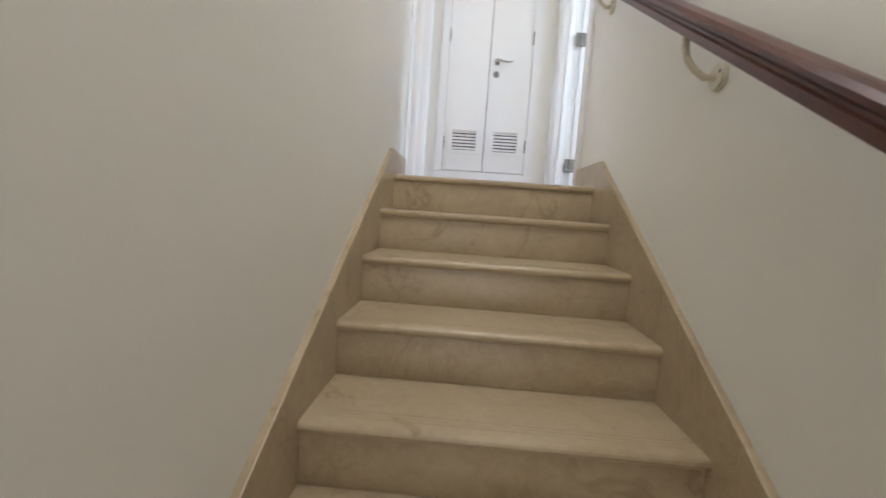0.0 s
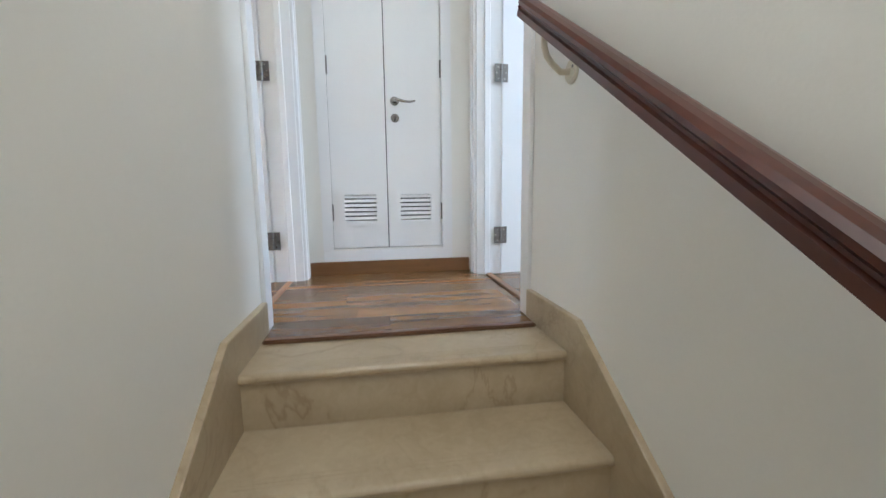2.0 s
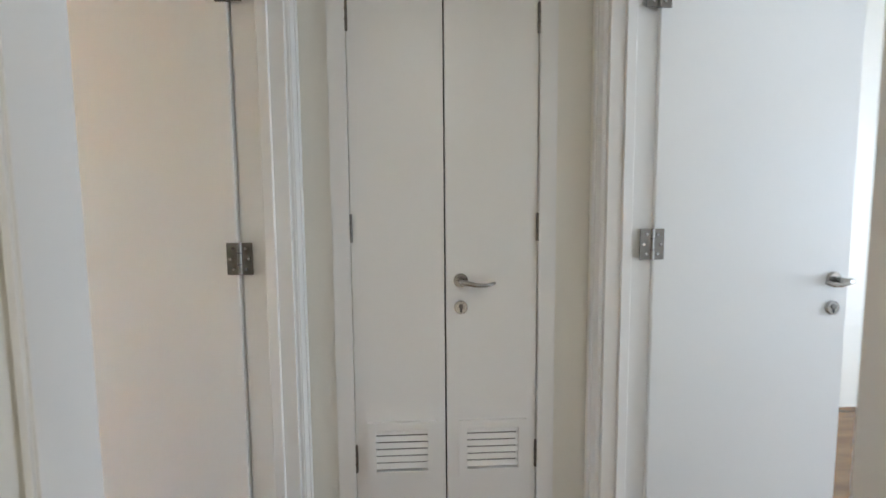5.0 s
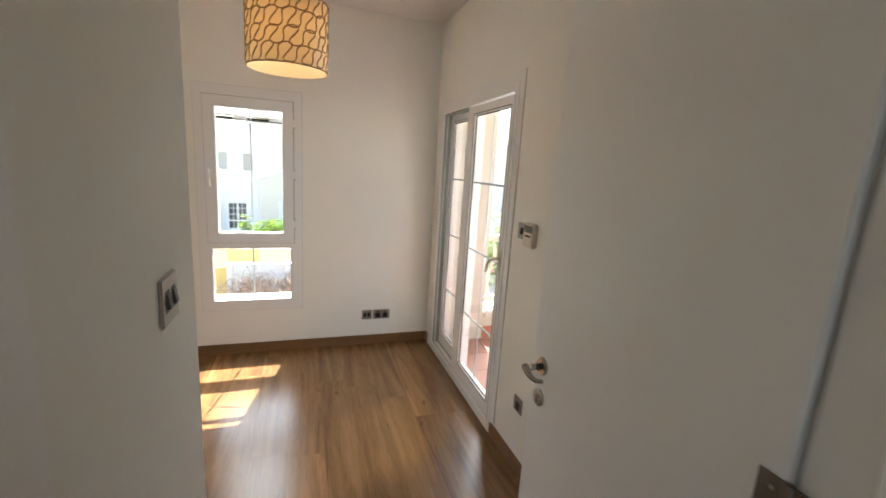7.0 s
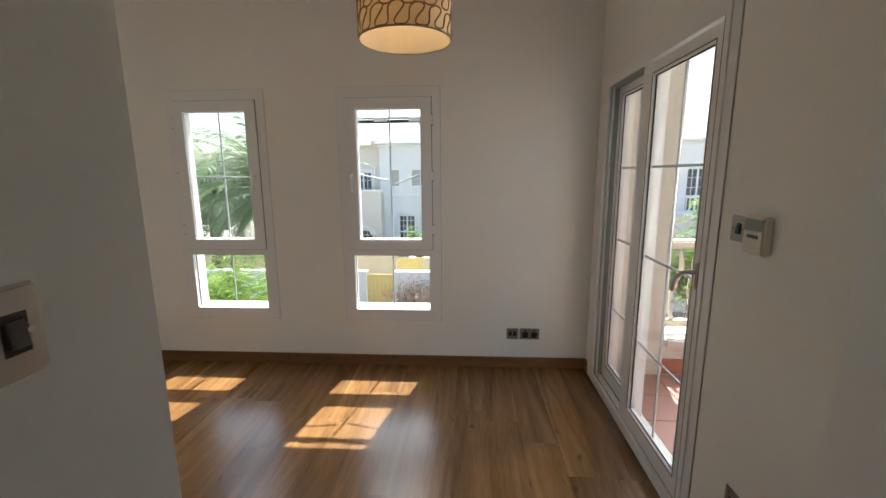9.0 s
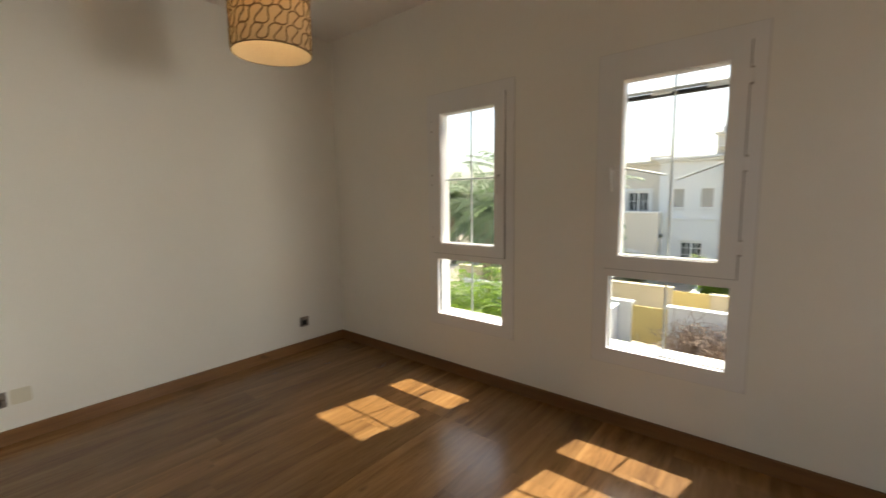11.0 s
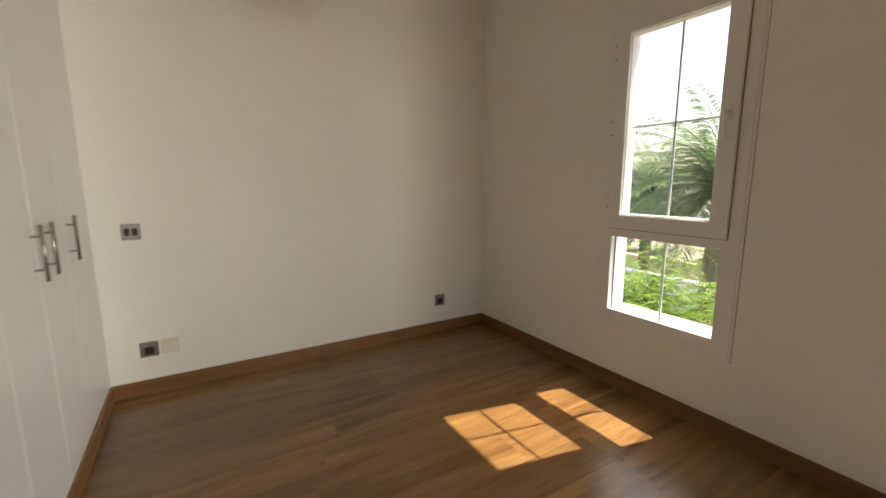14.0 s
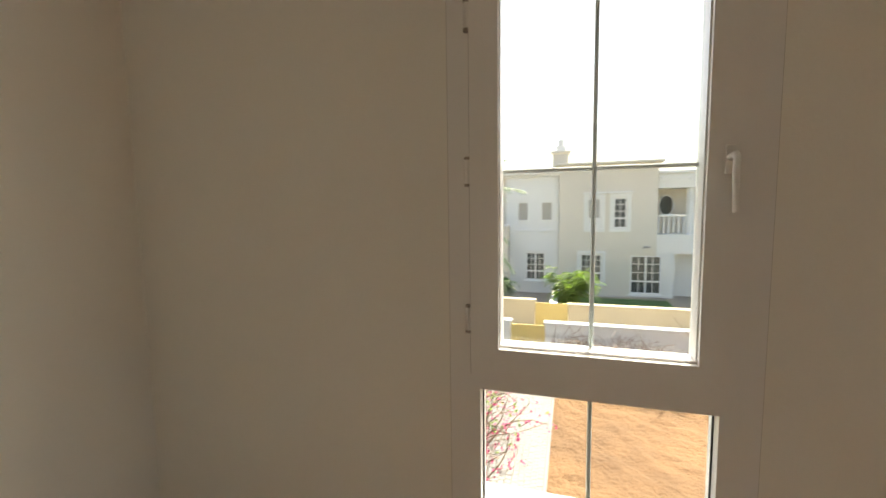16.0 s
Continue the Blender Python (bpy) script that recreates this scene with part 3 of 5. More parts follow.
def casing(name, s, label):
    """Jambs and architraves of a side doorway; s: -1 on the bedroom's side, 1 across the landing."""
    face = WALL_W if s < 0 else WALL_E
    back = -0.655 if s < 0 else 0.66
    d = thing(name, (face, (DOOR_S + DOOR_N) / 2, 0.0), label, "door frame", "", "structure")
    xa, xb = sorted((face - s * 0.002, back + s * 0.002))
    for tag, y0, y1 in (("jamb", DOOR_S, DOOR_S + 0.022), ("jamb", DOOR_N - 0.022, DOOR_N)):
        part(tag, box(xa, xb, y0, y1, 0.0, DOOR_H - 0.022, 0.002), DOOR, d)
    part("head", box(xa, xb, DOOR_S, DOOR_N, DOOR_H - 0.022, DOOR_H, 0.002), DOOR, d)
    sa, sb = sorted((face + s * 0.045, face + s * 0.078))
    for y0, y1 in ((DOOR_S + 0.022, DOOR_S + 0.036), (DOOR_N - 0.036, DOOR_N - 0.022)):
        part("stop", box(sa, sb, y0, y1, 0.0, DOOR_H - 0.024, 0.002), DOOR, d)
    for side, x in ((-s, face), (s, back)):
        xa2, xb2 = sorted((x, x + side * 0.016))
        for y0, y1 in ((0.362, DOOR_S + 0.010), (DOOR_N - 0.010, DOOR_N + 0.070)):
            part("architrave", box(xa2, xb2, y0, y1, 0.0, DOOR_H + 0.07, 0.004, segments=2), DOOR, d)
            xc, xd = sorted((x + side * 0.0155, x + side * 0.021))
            ym = y0 + 0.012 if y0 < DOOR_S else y1 - 0.034
            part("architrave_bead", box(xc, xd, ym, ym + 0.022, 0.0, DOOR_H + 0.06, 0.002), DOOR, d) if y0 > 1 else None
        part("architrave", box(xa2, xb2, DOOR_S + 0.0105, DOOR_N - 0.0105, DOOR_H - 0.010, DOOR_H + 0.07, 0.004, segments=2), DOOR, d)
    return d


def side_door(s, width, label):
    """A white flush door standing open at a right angle into its room."""
    x0 = -0.662 if s < 0 else 0.655
    y1 = DOOR_N + (0.006 if s < 0 else 0.004)
    d = thing("door_1" if s < 0 else "door_2", (x0, y1 - 0.02, 0.008), label, "door", "", "structure")
    xa, xb = sorted((x0 + s * 0.004, x0 + s * (0.004 + width)))
    leaf = part("leaf", box(xa, xb, y1 - 0.040, y1, 0.008, DOOR_H - 0.03, 0.003, segments=2), DOOR, d)
    for z in (0.242, 1.147 if s < 0 else 1.178, 1.965):
        hinge(x0 - s * 0.004, y1 - 0.044, z, d, ((s, 0), (-s, 0)))
    lever(x0 + s * (0.004 + width - 0.058), y1 - 0.040, 1.050, -s, leaf, -1, 0.075)
    part("latch_plate", box(*sorted((x0 + s * (width + 0.0038), x0 + s * (width + 0.0052))), y1 - 0.031, y1 - 0.009, 0.95, 1.12), STEEL, leaf)
    d.rotation_euler = (0, 0, radians(2.0 * s))
    return d


casing("door_frame_1", -1, "white painted frame of the bedroom doorway")
casing("door_frame_2", 1, "white painted frame of the doorway across the landing")
side_door(-1, 0.685, "white flush bedroom door standing open, chrome lever handle")
side_door(1, 0.700, "white flush door standing open across the landing")

# cupboard at the landing's end
cup = thing("cupboard_door", (-0.01, END, 0.165), "pair of narrow white cupboard doors with louvred vents", "cupboard door", "", "structure")
for x0, x1 in ((CL[0] - 0.058, CL[0] + 0.004), (CL[1] - 0.004, CL[1] + 0.058)):
    part("architrave", box(x0, x1, END - 0.016, END - 0.0005, 0.155, 2.12, 0.004, segments=2), DOOR, cup)
part("architrave", box(CL[0] + 0.0045, CL[1] - 0.0045, END - 0.016, END - 0.0005, 2.055, 2.12, 0.004, segments=2), DOOR, cup)
part("sill", box(CL[0] - 0.058, CL[1] + 0.058, END - 0.006, END - 0.0005, 0.088, 0.1545, 0.001), DOOR, cup)
# black sheet standing in for the cupboard's unlit inside behind the slats
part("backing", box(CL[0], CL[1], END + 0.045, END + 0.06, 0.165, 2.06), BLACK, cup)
MID = -0.012
for x0, x1, sgn in ((CL[0] + 0.005, MID - 0.003, -1), (MID + 0.003, CL[1] - 0.005, 1)):
    leaf = part("leaf", slab((x0, x1), (END + 0.004, END + 0.036), (0.170, 2.052), [((x0 + x1) / 2 - 0.098, (x0 + x1) / 2 + 0.098, 0, 9, 0.335, 0.495)]), DOOR, cup)
    cx = (x0 + x1) / 2 + 0.004
    vent = part("vent", ring_frame("y", END - 0.007, END + 0.006, cx - 0.126, cx + 0.126, 0.305, 0.522, 0.030, 0.003), DOOR, leaf, "white louvred vent")
    for k in range(6):
        z = 0.350 + 0.0262 * k
        part("slat", moved(box(cx - 0.097, cx + 0.097, -0.002, 0.002, -0.0098, 0.0098), Matrix.Translation((0, END + 0.006, z)) @ pose(0, 0, 0, -30)), DOOR, vent)
    hx = x0 - 0.001 if sgn < 0 else x1 + 0.001
    for z in (0.388, 1.234, 1.955):
        h = part("hinge", tube([(hx, END - 0.004, z - 0.05), (hx, END - 0.004, z + 0.05)], 0.008, 10), HINGE, leaf, "worn steel hinge")
        for q in (-0.017, 0.017):
            part("knuckle_joint", tube([(hx, END - 0.004, z + q - 0.0012), (hx, END - 0.004, z + q + 0.0012)], 0.0088, 10), BLACK, h)
    if sgn > 0:
        lever(MID + 0.056, END + 0.004, 1.043, 1, leaf)

# ---- skirting boards ----
def skirting_board(name, x0, x1, y0, y1, top=0.088):
    long_x = abs(x1 - x0) > abs(y1 - y0)
    bm = box(x0, x1, y0, y1, 0.0, top, 0.004, segments=2)
    return setting(name, bm, BASEWOOD if long_x else BASEWOOD_Y, "brown oak laminate skirting board", "skirting board")


skirting_board("baseboard_landing", WALL_W + 0.017, WALL_E - 0.017, END - 0.016, END - 0.0005)
skirting_board("baseboard_west", BED_W + 0.0005, BED_W + 0.016, BED_S + 0.016, BED_N - 0.016)
skirting_board("baseboard_south", BED_W + 0.0005, -1.36, BED_S + 0.0005, BED_S + 0.016)
skirting_board("baseboard_north", BED_W + 0.0005, BAL[0] - 0.005, BED_N - 0.016, BED_N - 0.0005)
skirting_board("baseboard_north_east", BAL[1] + 0.012, -0.67, BED_N - 0.016, BED_N - 0.0005)
skirting_board("baseboard_return", -1.338, -0.675, 0.3975, 0.413)

# ---- windows of the west wall ----
GLX = -3.872


def window(name, ya, broken, label):
    """A tall white uPVC window: casement above, fixed light below. ya: the casement glass's south edge."""
    y0, y1 = ya - 0.121, ya + 0.592
    w = thing(name, (BED_W, (y0 + y1) / 2, WZ[0]), label, "window", "", "structure")
    frame_bm = slab((GLX - 0.03, BED_W + 0.010), (y0, y1), (WZ[0] - 0.002, WZ[1] + 0.004),
                    [(-9, 0, ya - 0.048, ya + 0.518, 0.458, 0.878), (-9, 0, ya - 0.045, ya + 0.515, 0.955, 1.985)])
    sharp = [e for e in frame_bm.edges if len(e.link_faces) == 2 and e.calc_face_angle(0) > 1]
    bmesh.ops.bevel(frame_bm, geom=sharp, offset=0.004, segments=2, affect="EDGES")
    fr = part("window_frame", frame_bm, PVC, w, "white uPVC window frame")
    part("cover_trim", ring_frame("x", BED_W, BED_W + 0.006, y0 - 0.012, y1 + 0.012, WZ[0] - 0.014, WZ[1] + 0.014, 0.03, 0.002), PVC, fr)
    part("trim_seam", ring_frame("x", BED_W + 0.0005, BED_W + 0.0025, y0 - 0.0140, y1 + 0.0140, WZ[0] - 0.016, WZ[1] + 0.016, 0.0019, 0), JOINT, fr)
    for sy, ey in ((y0, -1), (y1, 1)):
        part("mitre_seam", tube([(BED_W + 0.0068, sy + ey * 0.010, WZ[0] - 0.012), (BED_W + 0.0068, sy - ey * 0.016, WZ[0] + 0.014)], 0.0012, 5), JOINT, fr)
    sash = part("sash", ring_frame("x", GLX - 0.028, BED_W + 0.027, ya - 0.070, ya + 0.541, 0.925, 2.003, 0.074, 0.007), PVC, w, "white uPVC opening casement")
    part("glazing_bead", ring_frame("x", GLX + 0.006, BED_W + 0.012, ya - 0.004, ya + 0.475, 0.995, 1.937, 0.0115, 0.002), PVC, sash)
    # dark ring drawn for the shadow line between sash and frame
    part("seal", ring_frame("x", BED_W + 0.0095, BED_W + 0.0125, ya - 0.0742, ya + 0.5452, 0.9208, 2.0072, 0.0065, 0), SHADOW_GAP, fr, "dark ring painted as the shadow gap round the casement")
    part("gasket", ring_frame("x", GLX + 0.003, GLX + 0.008, ya - 0.002, ya + 0.473, 0.997, 1.935, 0.006, 0), RUBBER, sash)
    part("gasket", ring_frame("x", GLX + 0.003, GLX + 0.008, ya - 0.0495, ya + 0.5195, 0.4565, 0.8795, 0.005, 0), RUBBER, fr)
    part("pane", box(GLX - 0.003, GLX + 0.003, ya - 0.006, ya + 0.477, 0.993, 1.939), GLASS, sash, "clear glass pane").visible_shadow = False
    part("pane", box(GLX - 0.003, GLX + 0.003, ya - 0.052, ya + 0.522, 0.454, 0.882), GLASS, fr, "clear glass pane").visible_shadow = False
    mid = ya + 0.236
    bx0, bx1 = GLX - 0.014, GLX - 0.004
    part("glazing_bar", box(bx0, bx1, mid - 0.0055, mid + 0.0055, 0.996, 1.936, 0.002), BARS, sash, "grey glazing bar")
    part("glazing_bar", box(bx0, bx1, mid - 0.0055, mid + 0.0055, 0.456, 0.880, 0.002), BARS, fr, "grey glazing bar")
    if broken:
        for (ua, za), (ub, zb) in (((0.0, 1.478), (0.205, 1.432)), ((0.262, 1.405), (0.472, 1.482))):
            part("glazing_bar", tube([((bx0 + bx1) / 2, ya + ua, za), ((bx0 + bx1) / 2, ya + ub, zb)], 0.0058, 8), BARS, sash, "sagging loose grey glazing bar")
        part("shutter_rail", box(GLX - 0.14, GLX - 0.11, ya - 0.06, ya + 0.53, 1.852, 1.874, 0.003), BLACK, w, "dark outside shutter rail")
        part("shutter_rail", box(GLX - 0.136, GLX - 0.115, ya - 0.06, ya + 0.53, 1.880, 1.895, 0.003), BARS, w)
        for u in (0.10, 0.36):
            part("rail_clip", box(GLX - 0.108, GLX - 0.104, ya + u, ya + u + 0.10, 1.860, 1.890, 0.002), PVC, w, "white clip")
    else:
        part("glazing_bar", box(bx0, bx1, ya, mid - 0.006, 1.459, 1.470, 0.002), BARS, sash, "grey glazing bar")
        part("glazing_bar", box(bx0, bx1, mid + 0.006, ya + 0.472, 1.459, 1.470, 0.002), BARS, sash, "grey glazing bar")
    hs, hh = (ya + 0.547, ya - 0.037) if broken else (ya - 0.077, ya + 0.508)
    for z in (1.075, 1.463, 1.85):
        hg = part("hinge", tube([(BED_W + 0.018, hs, z - 0.036), (BED_W + 0.018, hs, z + 0.036)], 0.0085, 10), PVC, w, "white window hinge")
        for q in (-0.038, 0.031):
            part("pin_cap", tube([(BED_W + 0.018, hs, z + q), (BED_W + 0.018, hs, z + q + 0.007)], 0.0092, 10), PLATE, hg)
    hd = part("handle", box(BED_W + 0.026, BED_W + 0.036, hh - 0.014, hh + 0.014, 1.43, 1.50, 0.005, segments=3), PVC, sash, "white window handle")
    part("lever", tube([(BED_W + 0.034, hh, 1.470), (BED_W + 0.062, hh, 1.472), (BED_W + 0.070, hh, 1.462), (BED_W + 0.068, hh, 1.43), (BED_W + 0.064, hh + 0.004, 1.352)], 0.0085, 10, taper=0.75), PVC, hd, smooth=True)
    part("window_sill", box(OUT_W - 0.045, GLX - 0.031, y0 + 0.001, y1 - 0.001, WZ[0] - 0.03, WZ[0] + 0.045, 0.006), SILLS, w, "white outside sill")
    for yy in (y0 + 0.0006, y1 - 0.0156):
        part("reveal", box(OUT_W - 0.001, GLX - 0.031, yy, yy + 0.015, WZ[0] + 0.046, WZ[1]), STUCCO_W, w, "white outside reveal")
    return w


window("window_1", -1.266, False, "tall white uPVC window, casement over fixed light")
window("window_2", -0.001, True, "tall white uPVC window with sagging loose glazing bar")

# ---- balcony door ----
bal = thing("balcony_door", (-3.08, BED_N, 0.0), "white uPVC glazed sliding balcony door with grey glazing bars", "balcony door", "", "structure")
fb = slab((BAL[0], BAL[1]), (BED_N - 0.012, BED_N + 0.10), (0.0, BAL[2]), [(BAL[0] + 0.105, BAL[1] - 0.030, 0, 9, 0.062, BAL[2] - 0.052)])
bmesh.ops.bevel(fb, geom=[e for e in fb.edges if len(e.link_faces) == 2 and e.calc_face_angle(0) > 1], offset=0.004, segments=2, affect="EDGES")
bf = part("door_frame", fb, PVC, bal, "white uPVC outer frame")
part("cover_trim", ring_frame("y", BED_N - 0.006, BED_N - 0.0005, BAL[0] - 0.012, BAL[1] + 0.05, 0.0, BAL[2] + 0.05, 0.072, 0.002), PVC, bf)
part("trim_seam", box(BAL[1] + 0.0505, BAL[1] + 0.0525, BED_N - 0.004, BED_N - 0.0005, 0.09, BAL[2] + 0.05), JOINT, bf)
part("track", box(BAL[0] + 0.106, BAL[1] - 0.031, BED_N + 0.004, BED_N + 0.010, 0.060, 0.069), STEEL, bf, "steel sliding track")
part("track", box(BAL[0] + 0.106, BAL[1] - 0.031, BED_N + 0.050, BED_N + 0.056, 0.060, 0.069), STEEL, bf, "steel sliding track")
for dy in (0.002, 0.030, 0.044):
    part("track_channel", box(BAL[0] + 0.1055, BAL[0] + 0.118, BED_N + dy, BED_N + dy + 0.012, 0.064, BAL[2] - 0.054, 0.001), ALU, bf, "grey-green aluminium channel")
    part("track_channel", box(BAL[0] + 0.119, -3.155, BED_N + dy, BED_N + dy + 0.012, BAL[2] - 0.066, BAL[2] - 0.053, 0.001), ALU, bf, "grey-green aluminium channel")
for z in (0.25, 0.75, 1.25, 1.85):
    part("screw_cap", disc((BAL[0] + 0.082, BED_N - 0.012, z), (0, -1, 0), 0.006, 0.002, 12), CREAM, bf)


def glazed_leaf(x0, x1, y, left, right, hand):
    """A glazed leaf with grey bars, three across and one down."""
    leaf = part("leaf", slab((x0, x1), (y, y + 0.04), (0.070, 2.005), [(x0 + left, x1 - right, 0, 9, 0.165, 1.945)]), PVC, bal, "white uPVC glazed leaf")
    g0, g1 = x0 + left, x1 - right
    part("gasket", ring_frame("y", y - 0.001, y + 0.004, g0 - 0.012, g1 + 0.012, 0.153, 1.957, 0.004, 0), RUBBER, leaf)
    part("gasket", ring_frame("y", y + 0.012, y + 0.017, g0 - 0.001, g1 + 0.001, 0.164, 1.946, 0.007, 0), RUBBER, leaf)
    part("pane", box(g0 - 0.004, g1 + 0.004, y + 0.018, y + 0.024, 0.161, 1.949), GLASS, leaf, "clear glass pane").visible_shadow = False
    m = (g0 + g1) / 2
    part("glazing_bar", box(m - 0.006, m + 0.006, y + 0.026, y + 0.034, 0.165, 1.945, 0.002), BARS, leaf)
    for z in (0.562, 1.043, 1.505):
        part("glazing_bar", box(g0, m - 0.0065, y + 0.026, y + 0.034, z - 0.007, z + 0.007, 0.002), BARS, leaf)
        part("glazing_bar", box(m + 0.0065, g1, y + 0.026, y + 0.034, z - 0.007, z + 0.007, 0.002), BARS, leaf)
    if hand:
        h = part("handle", box(x1 - 0.046, x1 - 0.022, y - 0.012, y + 0.001, 1.02, 1.13, 0.005, segments=2), CREAM, leaf, "beige lever handle")
        part("lever", tube([(x1 - 0.034, y - 0.010, 1.09), (x1 - 0.034, y - 0.045, 1.09), (x1 - 0.044, y - 0.052, 1.085), (x1 - 0.10, y - 0.050, 1.05), (x1 - 0.125, y - 0.046, 0.99)], 0.009, 10), CREAM, h, smooth=True)
    return leaf


glazed_leaf(BAL[0] + 0.120, -3.06, BED_N + 0.058, 0.048, 0.09, False)
glazed_leaf(-3.145, BAL[1] - 0.032, BED_N + 0.003, 0.120, 0.075, True)
# dark strip laid on the frame for the shadowed gap beside the leaf
part("leaf_seam", box(BAL[1] - 0.0315, BAL[1] - 0.0295, BED_N - 0.0135, BED_N - 0.002, 0.07, 2.01), SHADOW_GAP, bf)

# ---- wardrobe ----
ward = thing("wardrobe", (-1.0, -1.35, 0.0), "built-in white wardrobe to the ceiling with steel bar handles", "wardrobe")
WF = -1.362
part("carcass", slab((-1.27, -0.66), (BED_S + 0.002, -0.142), (0.0, TOP - 0.002), []), WARD, ward)
part("side_panel", box(-1.359, -1.2765, -0.2072, -0.1990, 0.0, TOP - 0.006), WARD, ward, "narrow white side panel")
part("filler", box(-1.320, -1.275, -0.1985, -0.1405, 0.0, TOP - 0.004), WARD, ward, "recessed white filler strip")
part("filler", box(-1.302, -1.275, -0.995, -0.950, 0.0, TOP - 0.004), WARD, ward, "recessed white filler strip")
part("plinth", box(WF - 0.010, -1.3405, BED_S + 0.017, -0.142, 0.0, 0.088, 0.003), BASEWOOD_Y, ward, "brown oak plinth")
EDGES = (-0.205, -0.655, -0.972, -1.335, -1.690, -2.060, BED_S + 0.002)
GAPS = (0.003, 0.0018, 0.0065, 0.0010, 0.0030, 0.0010, 0.0)
HANDLES = (-0.612, -0.925, -1.055, -1.655, -1.785, -2.115)
for k in range(6):
    y1, y0 = EDGES[k] - GAPS[k], EDGES[k + 1] + GAPS[k + 1]
    d = part("door", box(WF, WF + 0.022, y0, y1, 0.094, TOP - 0.008, 0.0015), WARD, ward, "plain white wardrobe door")
    hy = HANDLES[k]
    h = part("handle", tube([(WF - 0.029, hy, 0.853), (WF - 0.029, hy, 1.043)], 0.0062, 12), STEEL, d, "brushed steel bar handle", True)
    for z in (0.892, 1.004):
        part("post", tube([(WF + 0.001, hy, z), (WF - 0.027, hy, z)], 0.0042, 10), STEEL, h)

# ---- pendant lamps ----
def ribbon(z, r, waves, swing, phase, rng):
    """A closed ribbon round the drum, meandering in rounded, leaning bulbs: (angle, height) pairs."""
    n = waves * 26
    wobble = [rng.uniform(0.72, 1.12) for _ in range(waves)] + [0]
    wobble[-1] = wobble[0]
    pitch = 2 * math.pi / waves
    out = []
    for k in range(n):
        turn = k / 26
        w, f = int(turn), turn - int(turn)
        size = wobble[w] * (1 - f) + wobble[w + 1] * f
        q = 2 * math.pi * f
        out.append((phase + pitch * (turn - 0.21 * size * math.sin(2 * q + 0.12) + 0.22 * math.sin(q)), z + swing * size * math.sin(q)))
    return out


def pendant(x, y, z, seed):
    rng = random.Random(seed)
    r, h = 0.183, 0.30
    lamp = thing("pendant_lamp", (x, y, z), "drum pendant lampshade of amber fabric with brown swirls, lit", "pendant lamp", "pendant lamps")
    bm = bmesh.new()
    n = 56
    rows = [[bm.verts.new((x + q * math.cos(2 * math.pi * k / n), y + q * math.sin(2 * math.pi * k / n), w)) for k in range(n)]
            for q, w in ((r, z), (r, z + h), (r - 0.004, z + h), (r - 0.004, z))]
    for a in range(4):
        for k in range(n):
            bm.faces.new((rows[a][k], rows[a][(k + 1) % n], rows[(a + 1) % 4][(k + 1) % n], rows[(a + 1) % 4][k]))
    shade = part("shade", bm, FABRIC, lamp, "amber fabric drum shade")
    for w in (z + 0.002, z + h - 0.002):
        part("rim", tube([(x + r * math.cos(2 * math.pi * k / 48), y + r * math.sin(2 * math.pi * k / 48), w) for k in range(48)], 0.0032, 6, True), CORD, shade, "brown rim")
    swirl = bmesh.new()
    for row, waves in enumerate((15, 14, 15, 14)):
        loop = ribbon(z + 0.042 + row * 0.072, r, waves, 0.042, rng.uniform(0, 6.28), rng)
        tube([(x + (r + 0.001) * math.cos(q), y + (r + 0.001) * math.sin(q), min(max(w, z + 0.005), z + h - 0.005)) for q, w in loop], 0.0033, 5, True, swirl)
    part("swirl_pattern", swirl, CORD, shade, "raised brown swirl pattern")
    for k in range(3):
        q = 2 * math.pi * k / 3 + 0.4
        part("spoke", tube([(x, y, z + h - 0.02), (x + (r - 0.004) * math.cos(q), y + (r - 0.004) * math.sin(q), z + h - 0.004)], 0.0018, 6), STEEL, lamp)
    part("holder", tube([(x, y, z + h - 0.075), (x, y, z + h + 0.005)], 0.019, 14), CREAM, lamp)
    own = bmesh.new()
    bmesh.ops.create_uvsphere(own, u_segments=16, v_segments=10, radius=0.030)
    part("bulb", moved(own, Matrix.Translation((x, y, z + h - 0.105))), BULB, lamp, "glowing warm bulb", True)
    part("cable", tube([(x, y, z + h), (x, y, TOP)], 0.0035, 8), CREAM, lamp)
    part("ceiling_rose", disc((x, y, TOP), (0, 0, -1), 0.05, 0.03, 28, 0.008), CREAM, lamp)
    light = new("bulb_light", bpy.data.lights.new("bulb_light", "POINT"))
    light.data.energy, light.data.color, light.data.shadow_soft_size = BULB_WATTS, (1.0, 0.76, 0.48), 0.03
    light.location = (x, y, z + h - 0.155)
    return lamp


pendant(-2.595, 0.548, 2.000, 3)
pendant(-2.565, -1.268, 2.030, 8)


